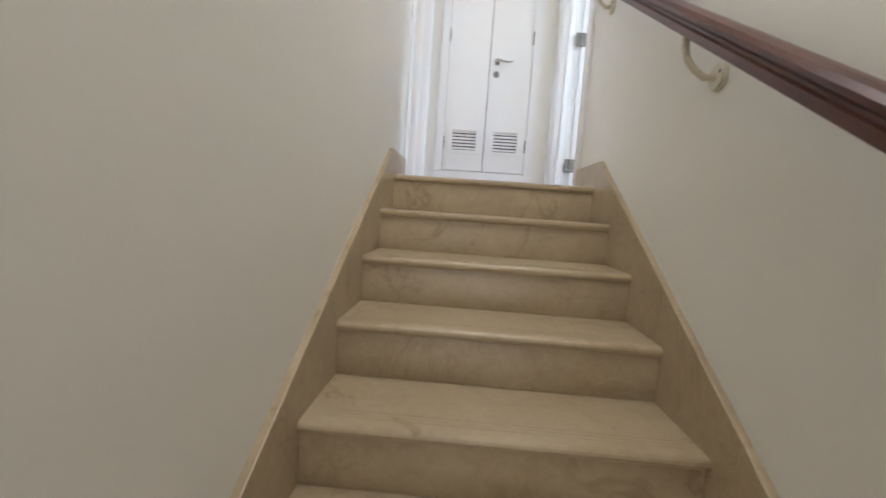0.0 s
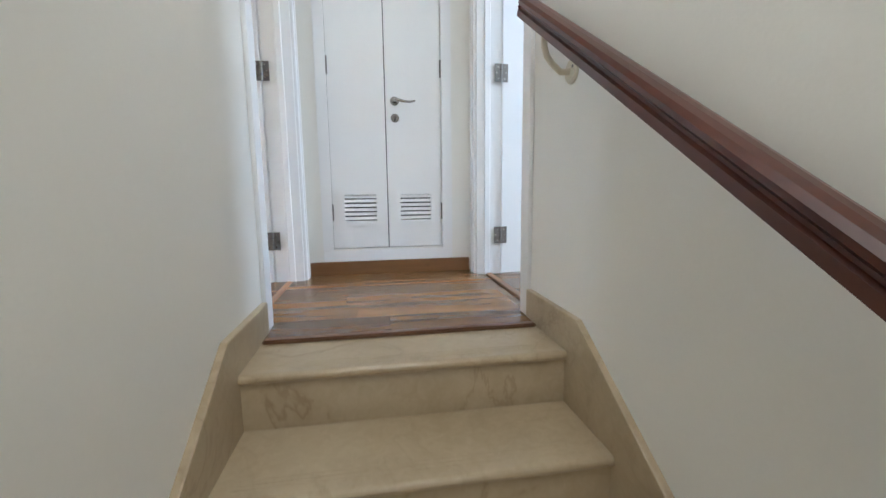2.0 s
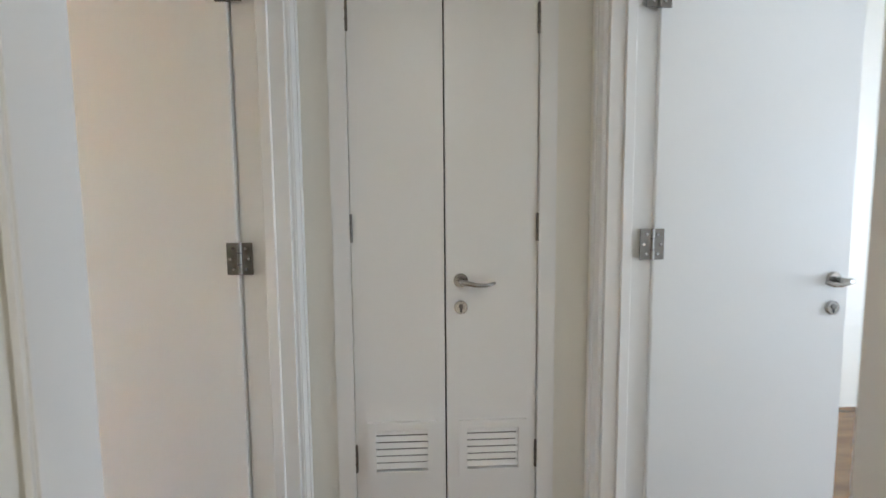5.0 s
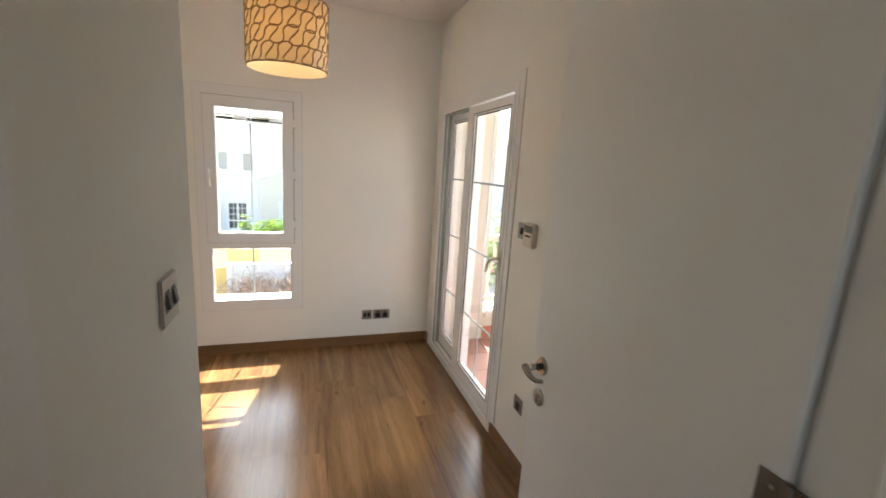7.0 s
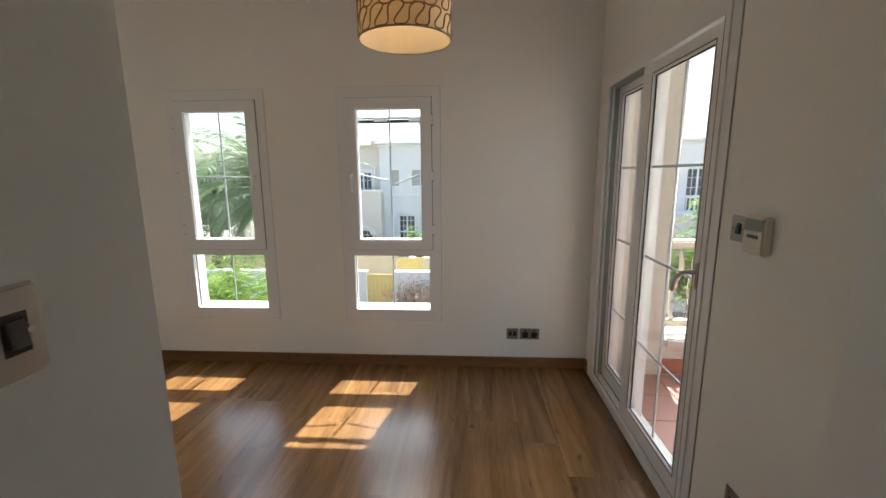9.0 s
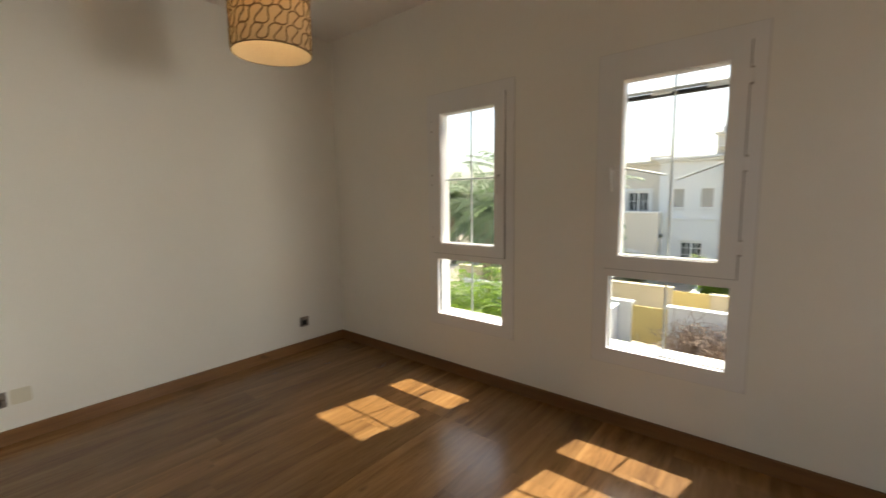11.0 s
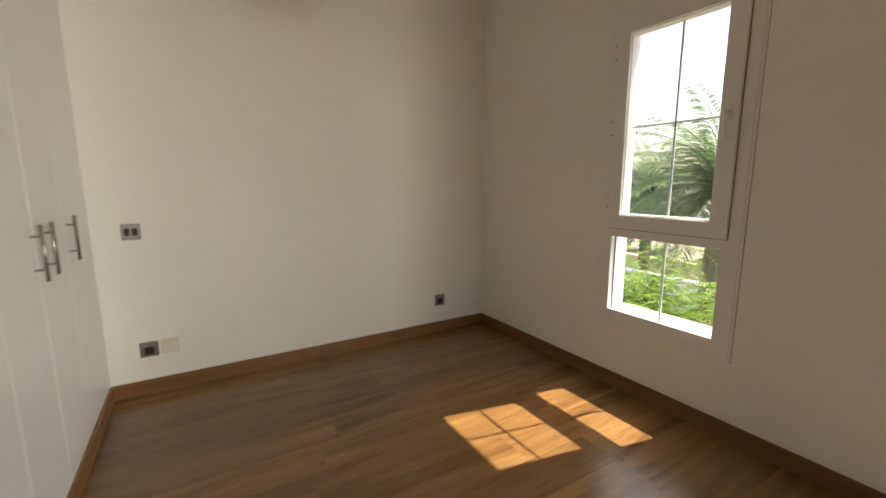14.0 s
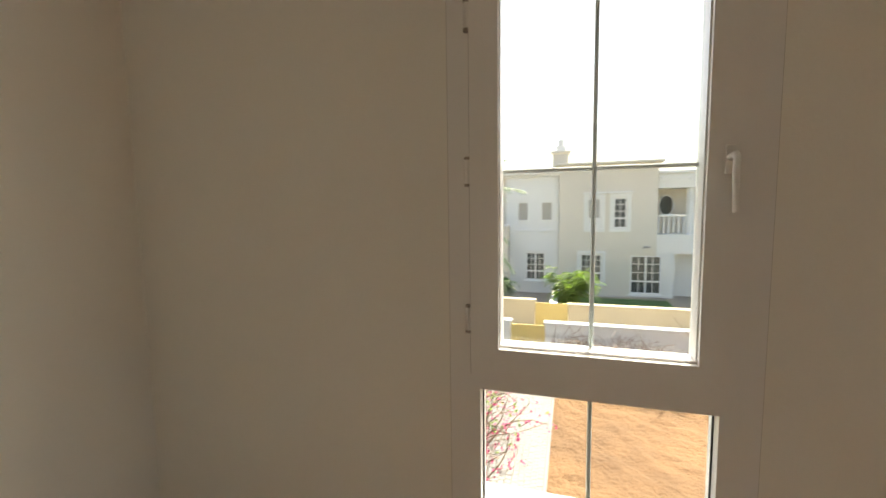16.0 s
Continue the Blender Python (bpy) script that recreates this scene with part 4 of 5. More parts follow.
# ---- sockets and switches ----
def on_wall(m, kind, label, category, name, wide=0.086):
    """A plate built facing +y' of the pose m: x' along the wall, z' up."""
    t = thing(name, (0, 0, 0), label, category)
    def put(n, bm, mat, parent=t, tag=""):
        return part(n, bm, mat, parent, tag)
    w = wide / 2
    plate = put("plate", box(-w, w, -0.0005, 0.0065, -0.043, 0.043, 0.003, segments=2), CREAM if kind == "blank" else PLATE, t)
    for sx in (-w + 0.013, w - 0.013):
        if kind != "blank":
            put("screw", disc((sx, 0.0062, 0.0), (0, 1, 0), 0.0035, 0.0012, 10), STEEL, plate)
    if kind in ("socket", "double_socket"):
        for cx in ((0.0,) if kind == "socket" else (-0.033, 0.033)):
            put("insert", box(cx - 0.021, cx + 0.021, 0.0062, 0.0072, -0.030, 0.014), BLACK, plate)
            put("pin_hole", box(cx - 0.0042, cx + 0.0042, 0.0071, 0.0075, -0.003, 0.010), RUBBER, plate)
            for px in (-0.012, 0.012):
                put("pin_hole", box(cx + px - 0.0045, cx + px + 0.0045, 0.0071, 0.0075, -0.024, -0.017), RUBBER, plate)
            rk = cx + (0.027 if kind == "socket" else 0.0)
            put("rocker", moved(box(rk - 0.006, rk + 0.006, -0.003, 0.004, -0.009, 0.009, 0.001), Matrix.Translation((0, 0.007, 0.027)) @ pose(0, 0, 0, 8)), PLATE if kind == "socket" else BLACK, plate)
    if kind in ("switch", "data"):
        for cx in (-0.017, 0.017):
            put("insert", box(cx - 0.0115, cx + 0.0115, 0.0062, 0.0070, -0.019, 0.019), BLACK, plate)
            tilt = 9 if kind == "switch" else 0
            put("rocker", moved(box(cx - 0.0078, cx + 0.0078, -0.004, 0.0042, -0.0135, 0.0135, 0.0015), Matrix.Translation((0, 0.0072, 0)) @ pose(0, 0, 0, tilt)), ROCKER if kind == "switch" else BLACK, plate)
    if kind == "isolator":
        put("insert", box(-0.012, 0.012, 0.0062, 0.0070, -0.019, 0.019), BLACK, plate)
        put("rocker", moved(box(-0.009, 0.009, -0.004, 0.0055, -0.016, 0.016, 0.0015), Matrix.Translation((0, 0.0075, 0)) @ pose(0, 0, 0, 9)), BLACK, plate)
    t.matrix_basis = m
    return t


WEST, SOUTH, NORTH = (lambda y, z: pose(BED_W, y, z, 0, 0, -90)), (lambda x, z: pose(x, BED_S, z)), (lambda x, z: pose(x, BED_N, z, 0, 0, 180))
on_wall(WEST(1.140, 0.276), "data", "small steel data socket plate above the skirting", "data socket", "data_socket")
on_wall(WEST(1.270, 0.276), "double_socket", "steel double power socket above the skirting", "power socket", "power_socket", 0.146)
on_wall(SOUTH(-3.426, 0.263), "socket", "steel single power socket low on the wall", "power socket", "power_socket")
on_wall(SOUTH(-1.548, 0.262), "socket", "steel single power socket beside a blank plate", "power socket", "power_socket")
on_wall(SOUTH(-1.648, 0.264), "blank", "cream blank cover plate beside a socket", "blank plate", "blank_plate")
on_wall(SOUTH(-1.529, 0.920), "data", "steel two-gang switch plate beside the wardrobe", "light switch", "light_switch")
on_wall(NORTH(-2.105, 0.377), "socket", "steel single power socket beside the balcony door", "power socket", "power_socket")
on_wall(NORTH(-2.240, 1.292), "isolator", "steel switch plate half behind the thermostat", "light switch", "light_switch")
on_wall(pose(-1.136, 0.397, 1.341), "switch", "brushed steel double light switch by the door", "light switch", "light_switch")

thermo = thing("thermostat", (-2.13, BED_N, 1.28), "cream plastic room thermostat with grey display", "thermostat")
part("body", box(-2.185, -2.09, BED_N - 0.030, BED_N - 0.0005, 1.225, 1.345, 0.006, segments=2), CREAM, thermo)
part("display", box(-2.177, -2.098, BED_N - 0.0315, BED_N - 0.029, 1.300, 1.335, 0.001), DISPLAY, thermo)
part("button_panel", box(-2.162, -2.112, BED_N - 0.0315, BED_N - 0.029, 1.276, 1.287, 0.001), BLACK, thermo)
part("button", box(-2.14, -2.10, BED_N - 0.0313, BED_N - 0.029, 1.245, 1.255, 0.001), CREAM, thermo)

# ---- balcony ----
setting("balcony_floor", slab((OUT_W, -0.7), (BED_N + 0.2, 4.1), (-0.30, -0.045), []), STUCCO_W, "balcony slab", "balcony floor")
bfl = bpy.data.objects["balcony_floor"]
for i in range(11):
    for j in range(7):
        x0, y0 = OUT_W + 0.22 + i * 0.305, BED_N + 0.21 + j * 0.305
        part("tile", box(x0, x0 + 0.298, y0, y0 + 0.298, -0.045, -0.030), PINKTILE, bfl)
setting("balcony_pier", slab((OUT_W - 0.02, -3.83), (BED_N + 0.205, 2.26), (-0.3, TOP + 0.3), []), STUCCO_B, "cream rendered pier beside the balcony", "pier")
setting("balcony_pier_north", slab((OUT_W - 0.02, -3.83), (3.75, 4.15), (-0.3, TOP + 0.3), []), STUCCO_B, "cream rendered pier beside the balcony", "pier")
setting("balcony_parapet_north", slab((-3.83, -0.7), (4.0, 4.15), (-0.3, 0.95), []), STUCCO_B, "cream rendered balcony parapet", "parapet")
setting("balcony_wall_east", slab((-0.7, -0.55), (BED_N + 0.2, 4.15), (-0.3, TOP + 0.3), []), STUCCO_B, "cream rendered wall closing the balcony", "wall")
setting("balcony_plinth", slab((OUT_W + 0.01, -3.86), (2.26, 3.75), (-0.3, 0.20), []), STUCCO_B, "low cream balcony plinth", "plinth")
setting("balcony_skirting", slab((-3.858, -3.845), (2.262, 3.748), (-0.03, 0.085), []), TERRA, "terracotta tile skirting of the balcony", "skirting")
# slab out of view, added only to keep skylight off the pier
setting("balcony_roof", slab((OUT_W - 0.02, -0.55), (BED_N + 0.2, 4.15), (TOP + 0.31, TOP + 0.46), []), STUCCO_W, "unseen plain slab added to shade the balcony", "roof")
bls = thing("balustrade", (-3.95, 3.0, 0.2), "cream balustrade with wavy cast balusters", "balustrade")
part("coping", box(OUT_W - 0.03, -3.80, 2.262, 3.748, 0.201, 0.265, 0.012, segments=2), SILLS, bls, "white coping")
part("top_rail", box(-4.005, -3.895, 2.262, 3.748, 0.925, 0.985, 0.012, segments=2), CAST, bls)
part("bottom_rail", box(-3.975, -3.925, 2.262, 3.748, 0.335, 0.372, 0.006), CAST, bls)
for k in range(9):
    yy = 2.36 + 0.16 * k
    sgn = 1 if k % 2 else -1
    part("baluster", tube([(-3.95, yy + sgn * 0.036 * math.sin(2 * math.pi * q / 12), 0.365 + q * 0.0475) for q in range(13)], 0.017, 8), CAST, bls, smooth=True)
for yy in (2.7, 3.4):
    part("foot", box(-3.968, -3.932, yy - 0.02, yy + 0.02, 0.262, 0.338, 0.004), CAST, bls)

# ---- outside: ground, garden and walls ----
setting("ground", slab((-900, 600), (-900, 900), (GROUND - 2.0, GROUND), []), SAND, "pale sandy ground reaching the horizon", "ground")


def rough_patch(x0, x1, y0, y1, z, n, amp, seed):
    bm = bmesh.new()
    nx, ny = n, max(2, int(n * (y1 - y0) / (x1 - x0)))
    rows = [[bm.verts.new((x0 + (x1 - x0) * i / nx, y0 + (y1 - y0) * j / ny,
             z + (amp * noise.noise((i * 0.31 + seed, j * 0.31, seed)) + amp * 0.5 * noise.noise((i * 0.9, j * 0.9, seed)) if 0 < i < nx and 0 < j < ny else -0.02)))
             for j in range(ny + 1)] for i in range(nx + 1)]
    for i in range(nx):
        for j in range(ny):
            bm.faces.new((rows[i][j], rows[i + 1][j], rows[i + 1][j + 1], rows[i][j + 1]))
    return bm


setting("garden_soil", rough_patch(-14.3, -4.2, -1.40, 7.5, GROUND + 0.05, 90, 0.05, 4), SOIL, "bare orange sandy garden soil", "soil")
path = bmesh.new()
for i in range(98):
    for j in range(15):
        off = 0.05 if j % 2 else 0.0
        x0, y0 = -14.3 + i * 0.1025 + off, -2.98 + j * 0.1025
        box(x0, x0 + 0.096, y0, y0 + 0.096, GROUND, GROUND + 0.028 + 0.004 * noise.noise((i * 1.7, j * 1.3, 0)), bm=path)
setting("garden_path", path, PAVER, "pale grey brick-paved garden path", "path")
kerb = setting("path_kerb", box(-14.3, -4.2, -1.445, -1.385, GROUND, GROUND + 0.07, 0.01), PAVER, "pale kerb beside the path", "kerb")


def garden_wall(name, x0, x1, y0, y1, top, mat, label):
    w = thing(name, ((x0 + x1) / 2, (y0 + y1) / 2, GROUND), label, "garden wall")
    part("wall", slab((x0, x1), (y0, y1), (GROUND, top), []), mat, w)
    part("coping", box(x0 - 0.04, x1 + 0.04, y0 - 0.04, y1 + 0.04, top, top + 0.07, 0.012), mat, w)
    return w


garden_wall("garden_wall", -14.65, -14.45, -1.72, 9.0, -1.86, STUCCO_W, "pale rendered garden wall behind dry shrubs")
garden_wall("garden_wall", -14.65, -14.45, -9.0, -2.70, -1.86, STUCCO_W, "pale rendered garden wall beside the yellow gate")
garden_wall("garden_wall", -14.4, -4.3, -3.22, -3.06, -1.95, STUCCO_W, "white rendered wall along the paved path")
garden_wall("garden_wall", -18.3, -18.1, -12.0, -2.3, -2.02, STUCCO_Y, "cream yellow garden wall across the lane")
garden_wall("garden_wall", -18.3, -18.1, -1.1, 14.0, -2.12, STUCCO_Y, "cream yellow garden wall across the lane")


def gate(x, y0, y1, top):
    g = thing("garden_gate", (x, (y0 + y1) / 2, GROUND + 0.05), "yellow painted metal garden gate", "gate", "garden gates")
    part("gate_frame", ring_frame("x", x - 0.02, x + 0.02, y0, y1, GROUND + 0.08, top, 0.06, 0.004), YELLOW, g)
    part("panel", box(x - 0.006, x + 0.006, y0 + 0.06, y1 - 0.06, GROUND + 0.14, top - 0.06), YELLOW, g)
    n = 6
    for k in range(n):
        yy = y0 + 0.06 + (y1 - y0 - 0.12) * (k + 0.5) / n
        part("bar", box(x + 0.0075, x + 0.024, yy - 0.018, yy + 0.018, GROUND + 0.14, top - 0.06, 0.003), YELLOW, g)
    return g


gate(-14.55, -2.69, -1.73, -1.92)
gate(-18.2, -2.28, -1.12, -2.08)
setting("neighbour_lawn", rough_patch(-24.5, -18.4, -1.0, 3.4, GROUND + 0.03, 40, 0.02, 9), LAWN, "small green lawn before the far house", "lawn")
garden_wall("garden_wall", -24.8, -18.4, -1.75, -1.55, -2.2, STUCCO_W, "white rendered wall between the far gardens")

# ---- houses ----
def far_window(house, x, y0, y1, z0, z1, blind=False, two=False, grid=True):
    """A framed window standing in a far wall that faces +x."""
    w = part("window", ring_frame("x", x - 0.05, x + 0.03, y0, y1, z0, z1, 0.07, 0.0), PVC, house, "white framed window")
    part("pane", box(x - 0.06, x - 0.045, y0 + 0.05, y1 - 0.05, z0 + 0.05, z1 - 0.05), DARKGLASS, w)
    cut = z0 + (z1 - z0) * 0.33
    if blind:
        part("blind", box(x - 0.044, x - 0.04, y0 + 0.07, y1 - 0.07, cut + 0.05, z1 - 0.07), BLIND, w, "grey blind")
        part("lower_panel", box(x - 0.044, x - 0.041, y0 + 0.07, y1 - 0.07, z0 + 0.06, cut - 0.03), STUCCO_W, w)
    part("transom", box(x - 0.045, x + 0.02, y0 + 0.07, y1 - 0.07, cut - 0.035, cut + 0.035), PVC, w)
    if two:
        part("mullion", box(x - 0.045, x + 0.025, (y0 + y1) / 2 - 0.04, (y0 + y1) / 2 + 0.04, z0 + 0.06, z1 - 0.06), PVC, w)
    if grid:
        halves = ((y0 + 0.07, (y0 + y1) / 2), ((y0 + y1) / 2, y1 - 0.07)) if two else ((y0 + 0.07, y1 - 0.07),)
        for a, b in halves:
            part("glazing_bar", box(x - 0.043, x - 0.02, (a + b) / 2 - 0.015, (a + b) / 2 + 0.015, z0 + 0.07, z1 - 0.07), PVC, w)
        for k in (1, 2):
            zz = cut + (z1 - cut) * k / 3
            part("glazing_bar", box(x - 0.043, x - 0.022, y0 + 0.07, y1 - 0.07, zz - 0.015, zz + 0.015), PVC, w)
    part("sill", box(x + 0.001, x + 0.14, y0 - 0.09, y1 + 0.09, z0 - 0.12, z0 - 0.01, 0.01), STUCCO_W, w)
    return w


def surround(house, x, y0, y1, z0, z1, mat):
    part("surround", ring_frame("x", x + 0.001, x + 0.05, y0 - 0.17, y1 + 0.17, z0 - 0.17, z1 + 0.17, 0.15, 0.004), mat, house)


def house_block(label, x, y0, y1, top, mat, openings, depth=8.0):
    """A two-storey rendered house block with a cornice; the facade looks along +x."""
    h = thing("house", (x, (y0 + y1) / 2, GROUND), label, "house", "houses across the lane")
    part("wall", slab((x - depth, x), (y0, y1), (GROUND, top), [(x - 0.3, x + 1, a, b, c, d) for a, b, c, d in openings]), mat, h)
    part("cornice", box(x - depth - 0.1, x + 0.16, y0 - 0.10, y1 + 0.10, top, top + 0.12, 0.02), mat, h)
    part("cornice", box(x - depth - 0.2, x + 0.30, y0 - 0.22, y1 + 0.22, top + 0.12, top + 0.24, 0.02), mat, h, "projecting roof cornice")
    return h


FX = -25.0
# beige block with balcony and arch
ops = [(-6.05, -4.95, -0.62, 1.62), (-6.55, -4.98, -3.06, -1.5)]
hs = house_block("beige rendered villa with balcony and arched porch", FX - 0.6, -11.0, -4.42, 2.95, STUCCO_B, ops)
far_window(hs, FX - 0.7, *ops[0], two=True)
far_window(hs, FX - 0.7, *ops[1], two=True)
surround(hs, FX - 0.6, *ops[0], STUCCO_W)
porch = slab((FX + 0.45, FX + 0.7), (-7.6, -4.2), (GROUND, 0.50), [(-99, 0, -7.15, -4.75, GROUND - 1, -1.75)])
part("porch_wall", porch, STUCCO_B, hs)
arch = bmesh.new()
for k in range(12):
    a = math.pi * (k + 0.5) / 12
    y, z = -5.95 - 1.28 * math.cos(a), -1.95 + 0.55 * math.sin(a)
    box(FX + 0.66, FX + 0.76, y - 0.18, y + 0.18, z - 0.07, z + 0.09, bm=arch)
part("arch_moulding", arch, STUCCO_W, hs, "white arch moulding")
part("porch_roof", box(FX - 0.6, FX + 0.45, -7.6, -4.2, -0.75, -0.60), STUCCO_B, hs)
part("porch_side", box(FX - 0.6, FX + 0.449, -4.43, -4.2, GROUND, 0.5), STUCCO_B, hs)
part("balcony_coping", box(FX + 0.38, FX + 0.77, -7.65, -4.15, 0.50, 0.60, 0.015), STUCCO_W, hs)
part("roof_pediment", box(FX - 3.0, FX - 0.2, -4.9, -3.9, 3.19, 3.42, 0.02), STUCCO_B, hs)
rail2 = part("balcony_rail", box(FX + 0.72, FX + 0.75, -6.4, -5.6, 0.60, 0.64), PVC, hs)

# white block
ops = [(-3.82, -3.20, 0.28, 1.78), (-2.60, -1.95, 0.28, 1.78), (-3.36, -2.34, -2.44, -0.92)]
hw = house_block("white rendered house block with two upper windows", FX - 0.25, -4.40, -1.67, 3.05, STUCCO_W, ops)
for k, o in enumerate(ops):
    far_window(hw, FX - 0.32, *o, blind=k < 2, two=k == 2, grid=k == 2)
    surround(hw, FX - 0.25, *o, STUCCO_W) if k == 2 else None

# beige block with chimney
ops = [(-0.26, 0.40, 0.36, 1.90), (0.97, 1.60, 0.36, 1.90), (-0.56, 0.48, -2.40, -0.95), (1.80, 3.22, -2.92, -0.98)]
hc = house_block("pale beige house block with chimney and garden doors", FX, -1.65, 2.95, 3.42, STUCCO_B, ops)
for k, o in enumerate(ops):
    far_window(hc, FX - 0.08, *o, blind=k == 0, two=k > 1, grid=k > 0)
    surround(hc, FX, *o, STUCCO_W) if k < 3 else None
    if k < 2:
        part("hood", box(FX + 0.002, FX + 0.12, o[0] - 0.26, o[1] + 0.26, o[3] + 0.19, o[3] + 0.28, 0.01), STUCCO_W, hc)
part("chimney", box(FX - 1.0, FX - 0.2, -2.0, -1.2, 3.0, 4.2, 0.02), STUCCO_B, hc)
part("chimney_cap", box(FX - 1.1, FX - 0.1, -2.1, -1.1, 4.2, 4.34, 0.02), STUCCO_B, hc)
part("chimney_pot", box(FX - 0.85, FX - 0.35, -1.85, -1.35, 4.34, 4.62, 0.03), STUCCO_W, hc)
part("chimney_pot_top", box(FX - 0.75, FX - 0.45, -1.75, -1.45, 4.62, 4.95, 0.03), STUCCO_W, hc)
part("wall_light", box(FX + 0.001, FX + 0.10, 2.35, 2.65, -0.62, -0.52, 0.01), SHADE, hc)

# loggia block
lg = thing("house", (FX - 0.3, 6.0, GROUND), "cream house block with columned loggia and balustrade", "house", "houses across the lane")
part("wall", slab((FX - 8.0, FX - 1.6), (2.96, 9.4), (GROUND, 3.0), []), STUCCO_B, lg)
part("lower_wall", slab((FX - 1.6, FX - 0.2), (2.96, 9.4), (GROUND, 0.05), [(FX - 0.9, 0, 3.8, 5.4, GROUND, -0.9)]), STUCCO_W, lg)
part("entablature", box(FX - 1.6, FX - 0.15, 2.96, 9.4, 2.30, 3.0, 0.02), STUCCO_W, lg)
part("cornice", box(FX - 8.1, FX + 0.0, 2.9, 9.5, 3.0, 3.14, 0.02), STUCCO_W, lg)
for k in range(12):
    part("dentil", box(FX - 0.149, FX - 0.03, 3.05 + 0.42 * k, 3.25 + 0.42 * k, 2.66, 2.82), STUCCO_W, lg)
for y in (4.45, 7.0, 9.2):
    part("column", tube([(FX - 0.45, y, 0.05), (FX - 0.45, y, 2.30)], 0.17, 14), STUCCO_W, lg)
part("balustrade_rail", box(FX - 0.55, FX - 0.35, 2.97, 9.3, 0.92, 1.03, 0.01), STUCCO_W, lg)
for k in range(26):
    part("baluster", tube([(FX - 0.45, 3.1 + 0.22 * k, 0.05 + 0.0875 * q) for q in range(11)], 0.05, 6), STUCCO_W, lg)
oval = bmesh.new()
part("oval_frame", tube([(FX - 1.58, 3.62 + 0.34 * math.cos(2 * math.pi * q / 28), 1.48 + 0.52 * math.sin(2 * math.pi * q / 28)) for q in range(28)], 0.05, 6, True, oval), STUCCO_W, lg, "oval window frame")
part("oval_pane", moved(disc((0, 0, 0), (1, 0, 0), 1.0, 0.02, 28), Matrix.Translation((FX - 1.6, 3.62, 1.48)) @ Matrix.Diagonal((1, 0.32, 0.50, 1))), DARKGLASS, lg)

# house seen from the balcony door
ops = [(14.2, 15.1, 0.3, 1.8), (16.6, 17.5, 0.3, 1.8), (12.2, 13.4, -0.6, 1.7), (13.0, 14.6, -2.8, -0.9)]
hn = house_block("pale grey house block beyond the balcony", FX + 1.5, 10.2, 22.0, 2.95, STUCCO_W, ops)
for k, o in enumerate(ops):
    far_window(hn, FX + 1.4, *o, two=k > 1)
part("balcony_slab", box(FX + 1.502, FX + 2.7, 11.6, 14.0, -0.75, -0.6), STUCCO_W, hn)
part("balcony_rail", box(FX + 2.6, FX + 2.68, 11.6, 14.0, 0.25, 0.33), STUCCO_W, hn)
for k in range(12):
    part("baluster", box(FX + 2.62, FX + 2.66, 11.7 + 0.2 * k, 11.74 + 0.2 * k, -0.6, 0.25), STUCCO_W, hn)
# low roofs far to the south-west
hd = house_block("distant beige houses among palms", -46, -40, -22, 1.9, STUCCO_B, [])
hd2 = house_block("distant beige houses among palms", -60, -62, -42, 2.6, STUCCO_B, [])

# ---- plants ----
def leaf_quad(bm, p, d, side, length, width, droop=0.0):
    tip = p + d * length + Vector((0, 0, -droop * length))
    m = p + d * length * 0.5
    vs = [bm.verts.new(q) for q in (p, m + side * width, tip, m - side * width)]
    bm.faces.new(vs)


def unit(rng):
    while True:
        v = Vector((rng.uniform(-1, 1), rng.uniform(-1, 1), rng.uniform(-1, 1)))
        if 0.05 < v.length < 1:
            return v.normalized()


def feathery_tree(x, y, base, top, radius, sprays, material, seed, label, name="tree", leaf=0.07, bark=BARK):
    """Trunk, limbs and sprays of paired leaflets with an uneven outline."""
    rng = random.Random(seed)
    t = thing(name, (x, y, base), label, "tree" if name == "tree" else "shrub")
    wood_bm = bmesh.new()
    fork = base + (top - base) * 0.35
    tube([(x, y, base - 0.05), (x + 0.05, y - 0.03, (base + fork) / 2), (x, y, fork)], 0.10, 8, taper=0.7, bm=wood_bm)
    crown = bmesh.new()
    hubs = []
    for k in range(9):
        q = 2 * math.pi * k / 9 + rng.uniform(-0.3, 0.3)
        rr = radius * rng.uniform(0.45, 0.9)
        end = Vector((x + rr * math.cos(q), y + rr * math.sin(q), base + (top - base) * rng.uniform(0.55, 0.95)))
        mid = Vector((x, y, fork)).lerp(end, 0.5) + Vector((0, 0, 0.15))
        tube([(x, y, fork - 0.05), mid, end], 0.05, 6, taper=0.3, bm=wood_bm)
        hubs += [mid, end, end.lerp(mid, 0.5)]
    for k in range(sprays):
        c = rng.choice(hubs) + unit(rng) * radius * 0.42 * rng.random() ** 0.5
        d = unit(rng)
        d = Vector((d.x, d.y, abs(d.z) * 0.4 - 0.12)).normalized()
        s = d.cross(Vector((0, 0, 1))).normalized()
        n = 9
        for i in range(n):
            p = c + d * (0.045 * i) + Vector((0, 0, -0.0035 * i * i))
            for sg in (-1, 1):
                leaf_quad(crown, p, (s * sg + d * 0.45).normalized(), d, leaf * (1 - 0.4 * i / n), leaf * 0.24, 0.25)
    part("trunk", wood_bm, bark, t)
    part("crown", crown, material, t, kind="stuff")
    return t


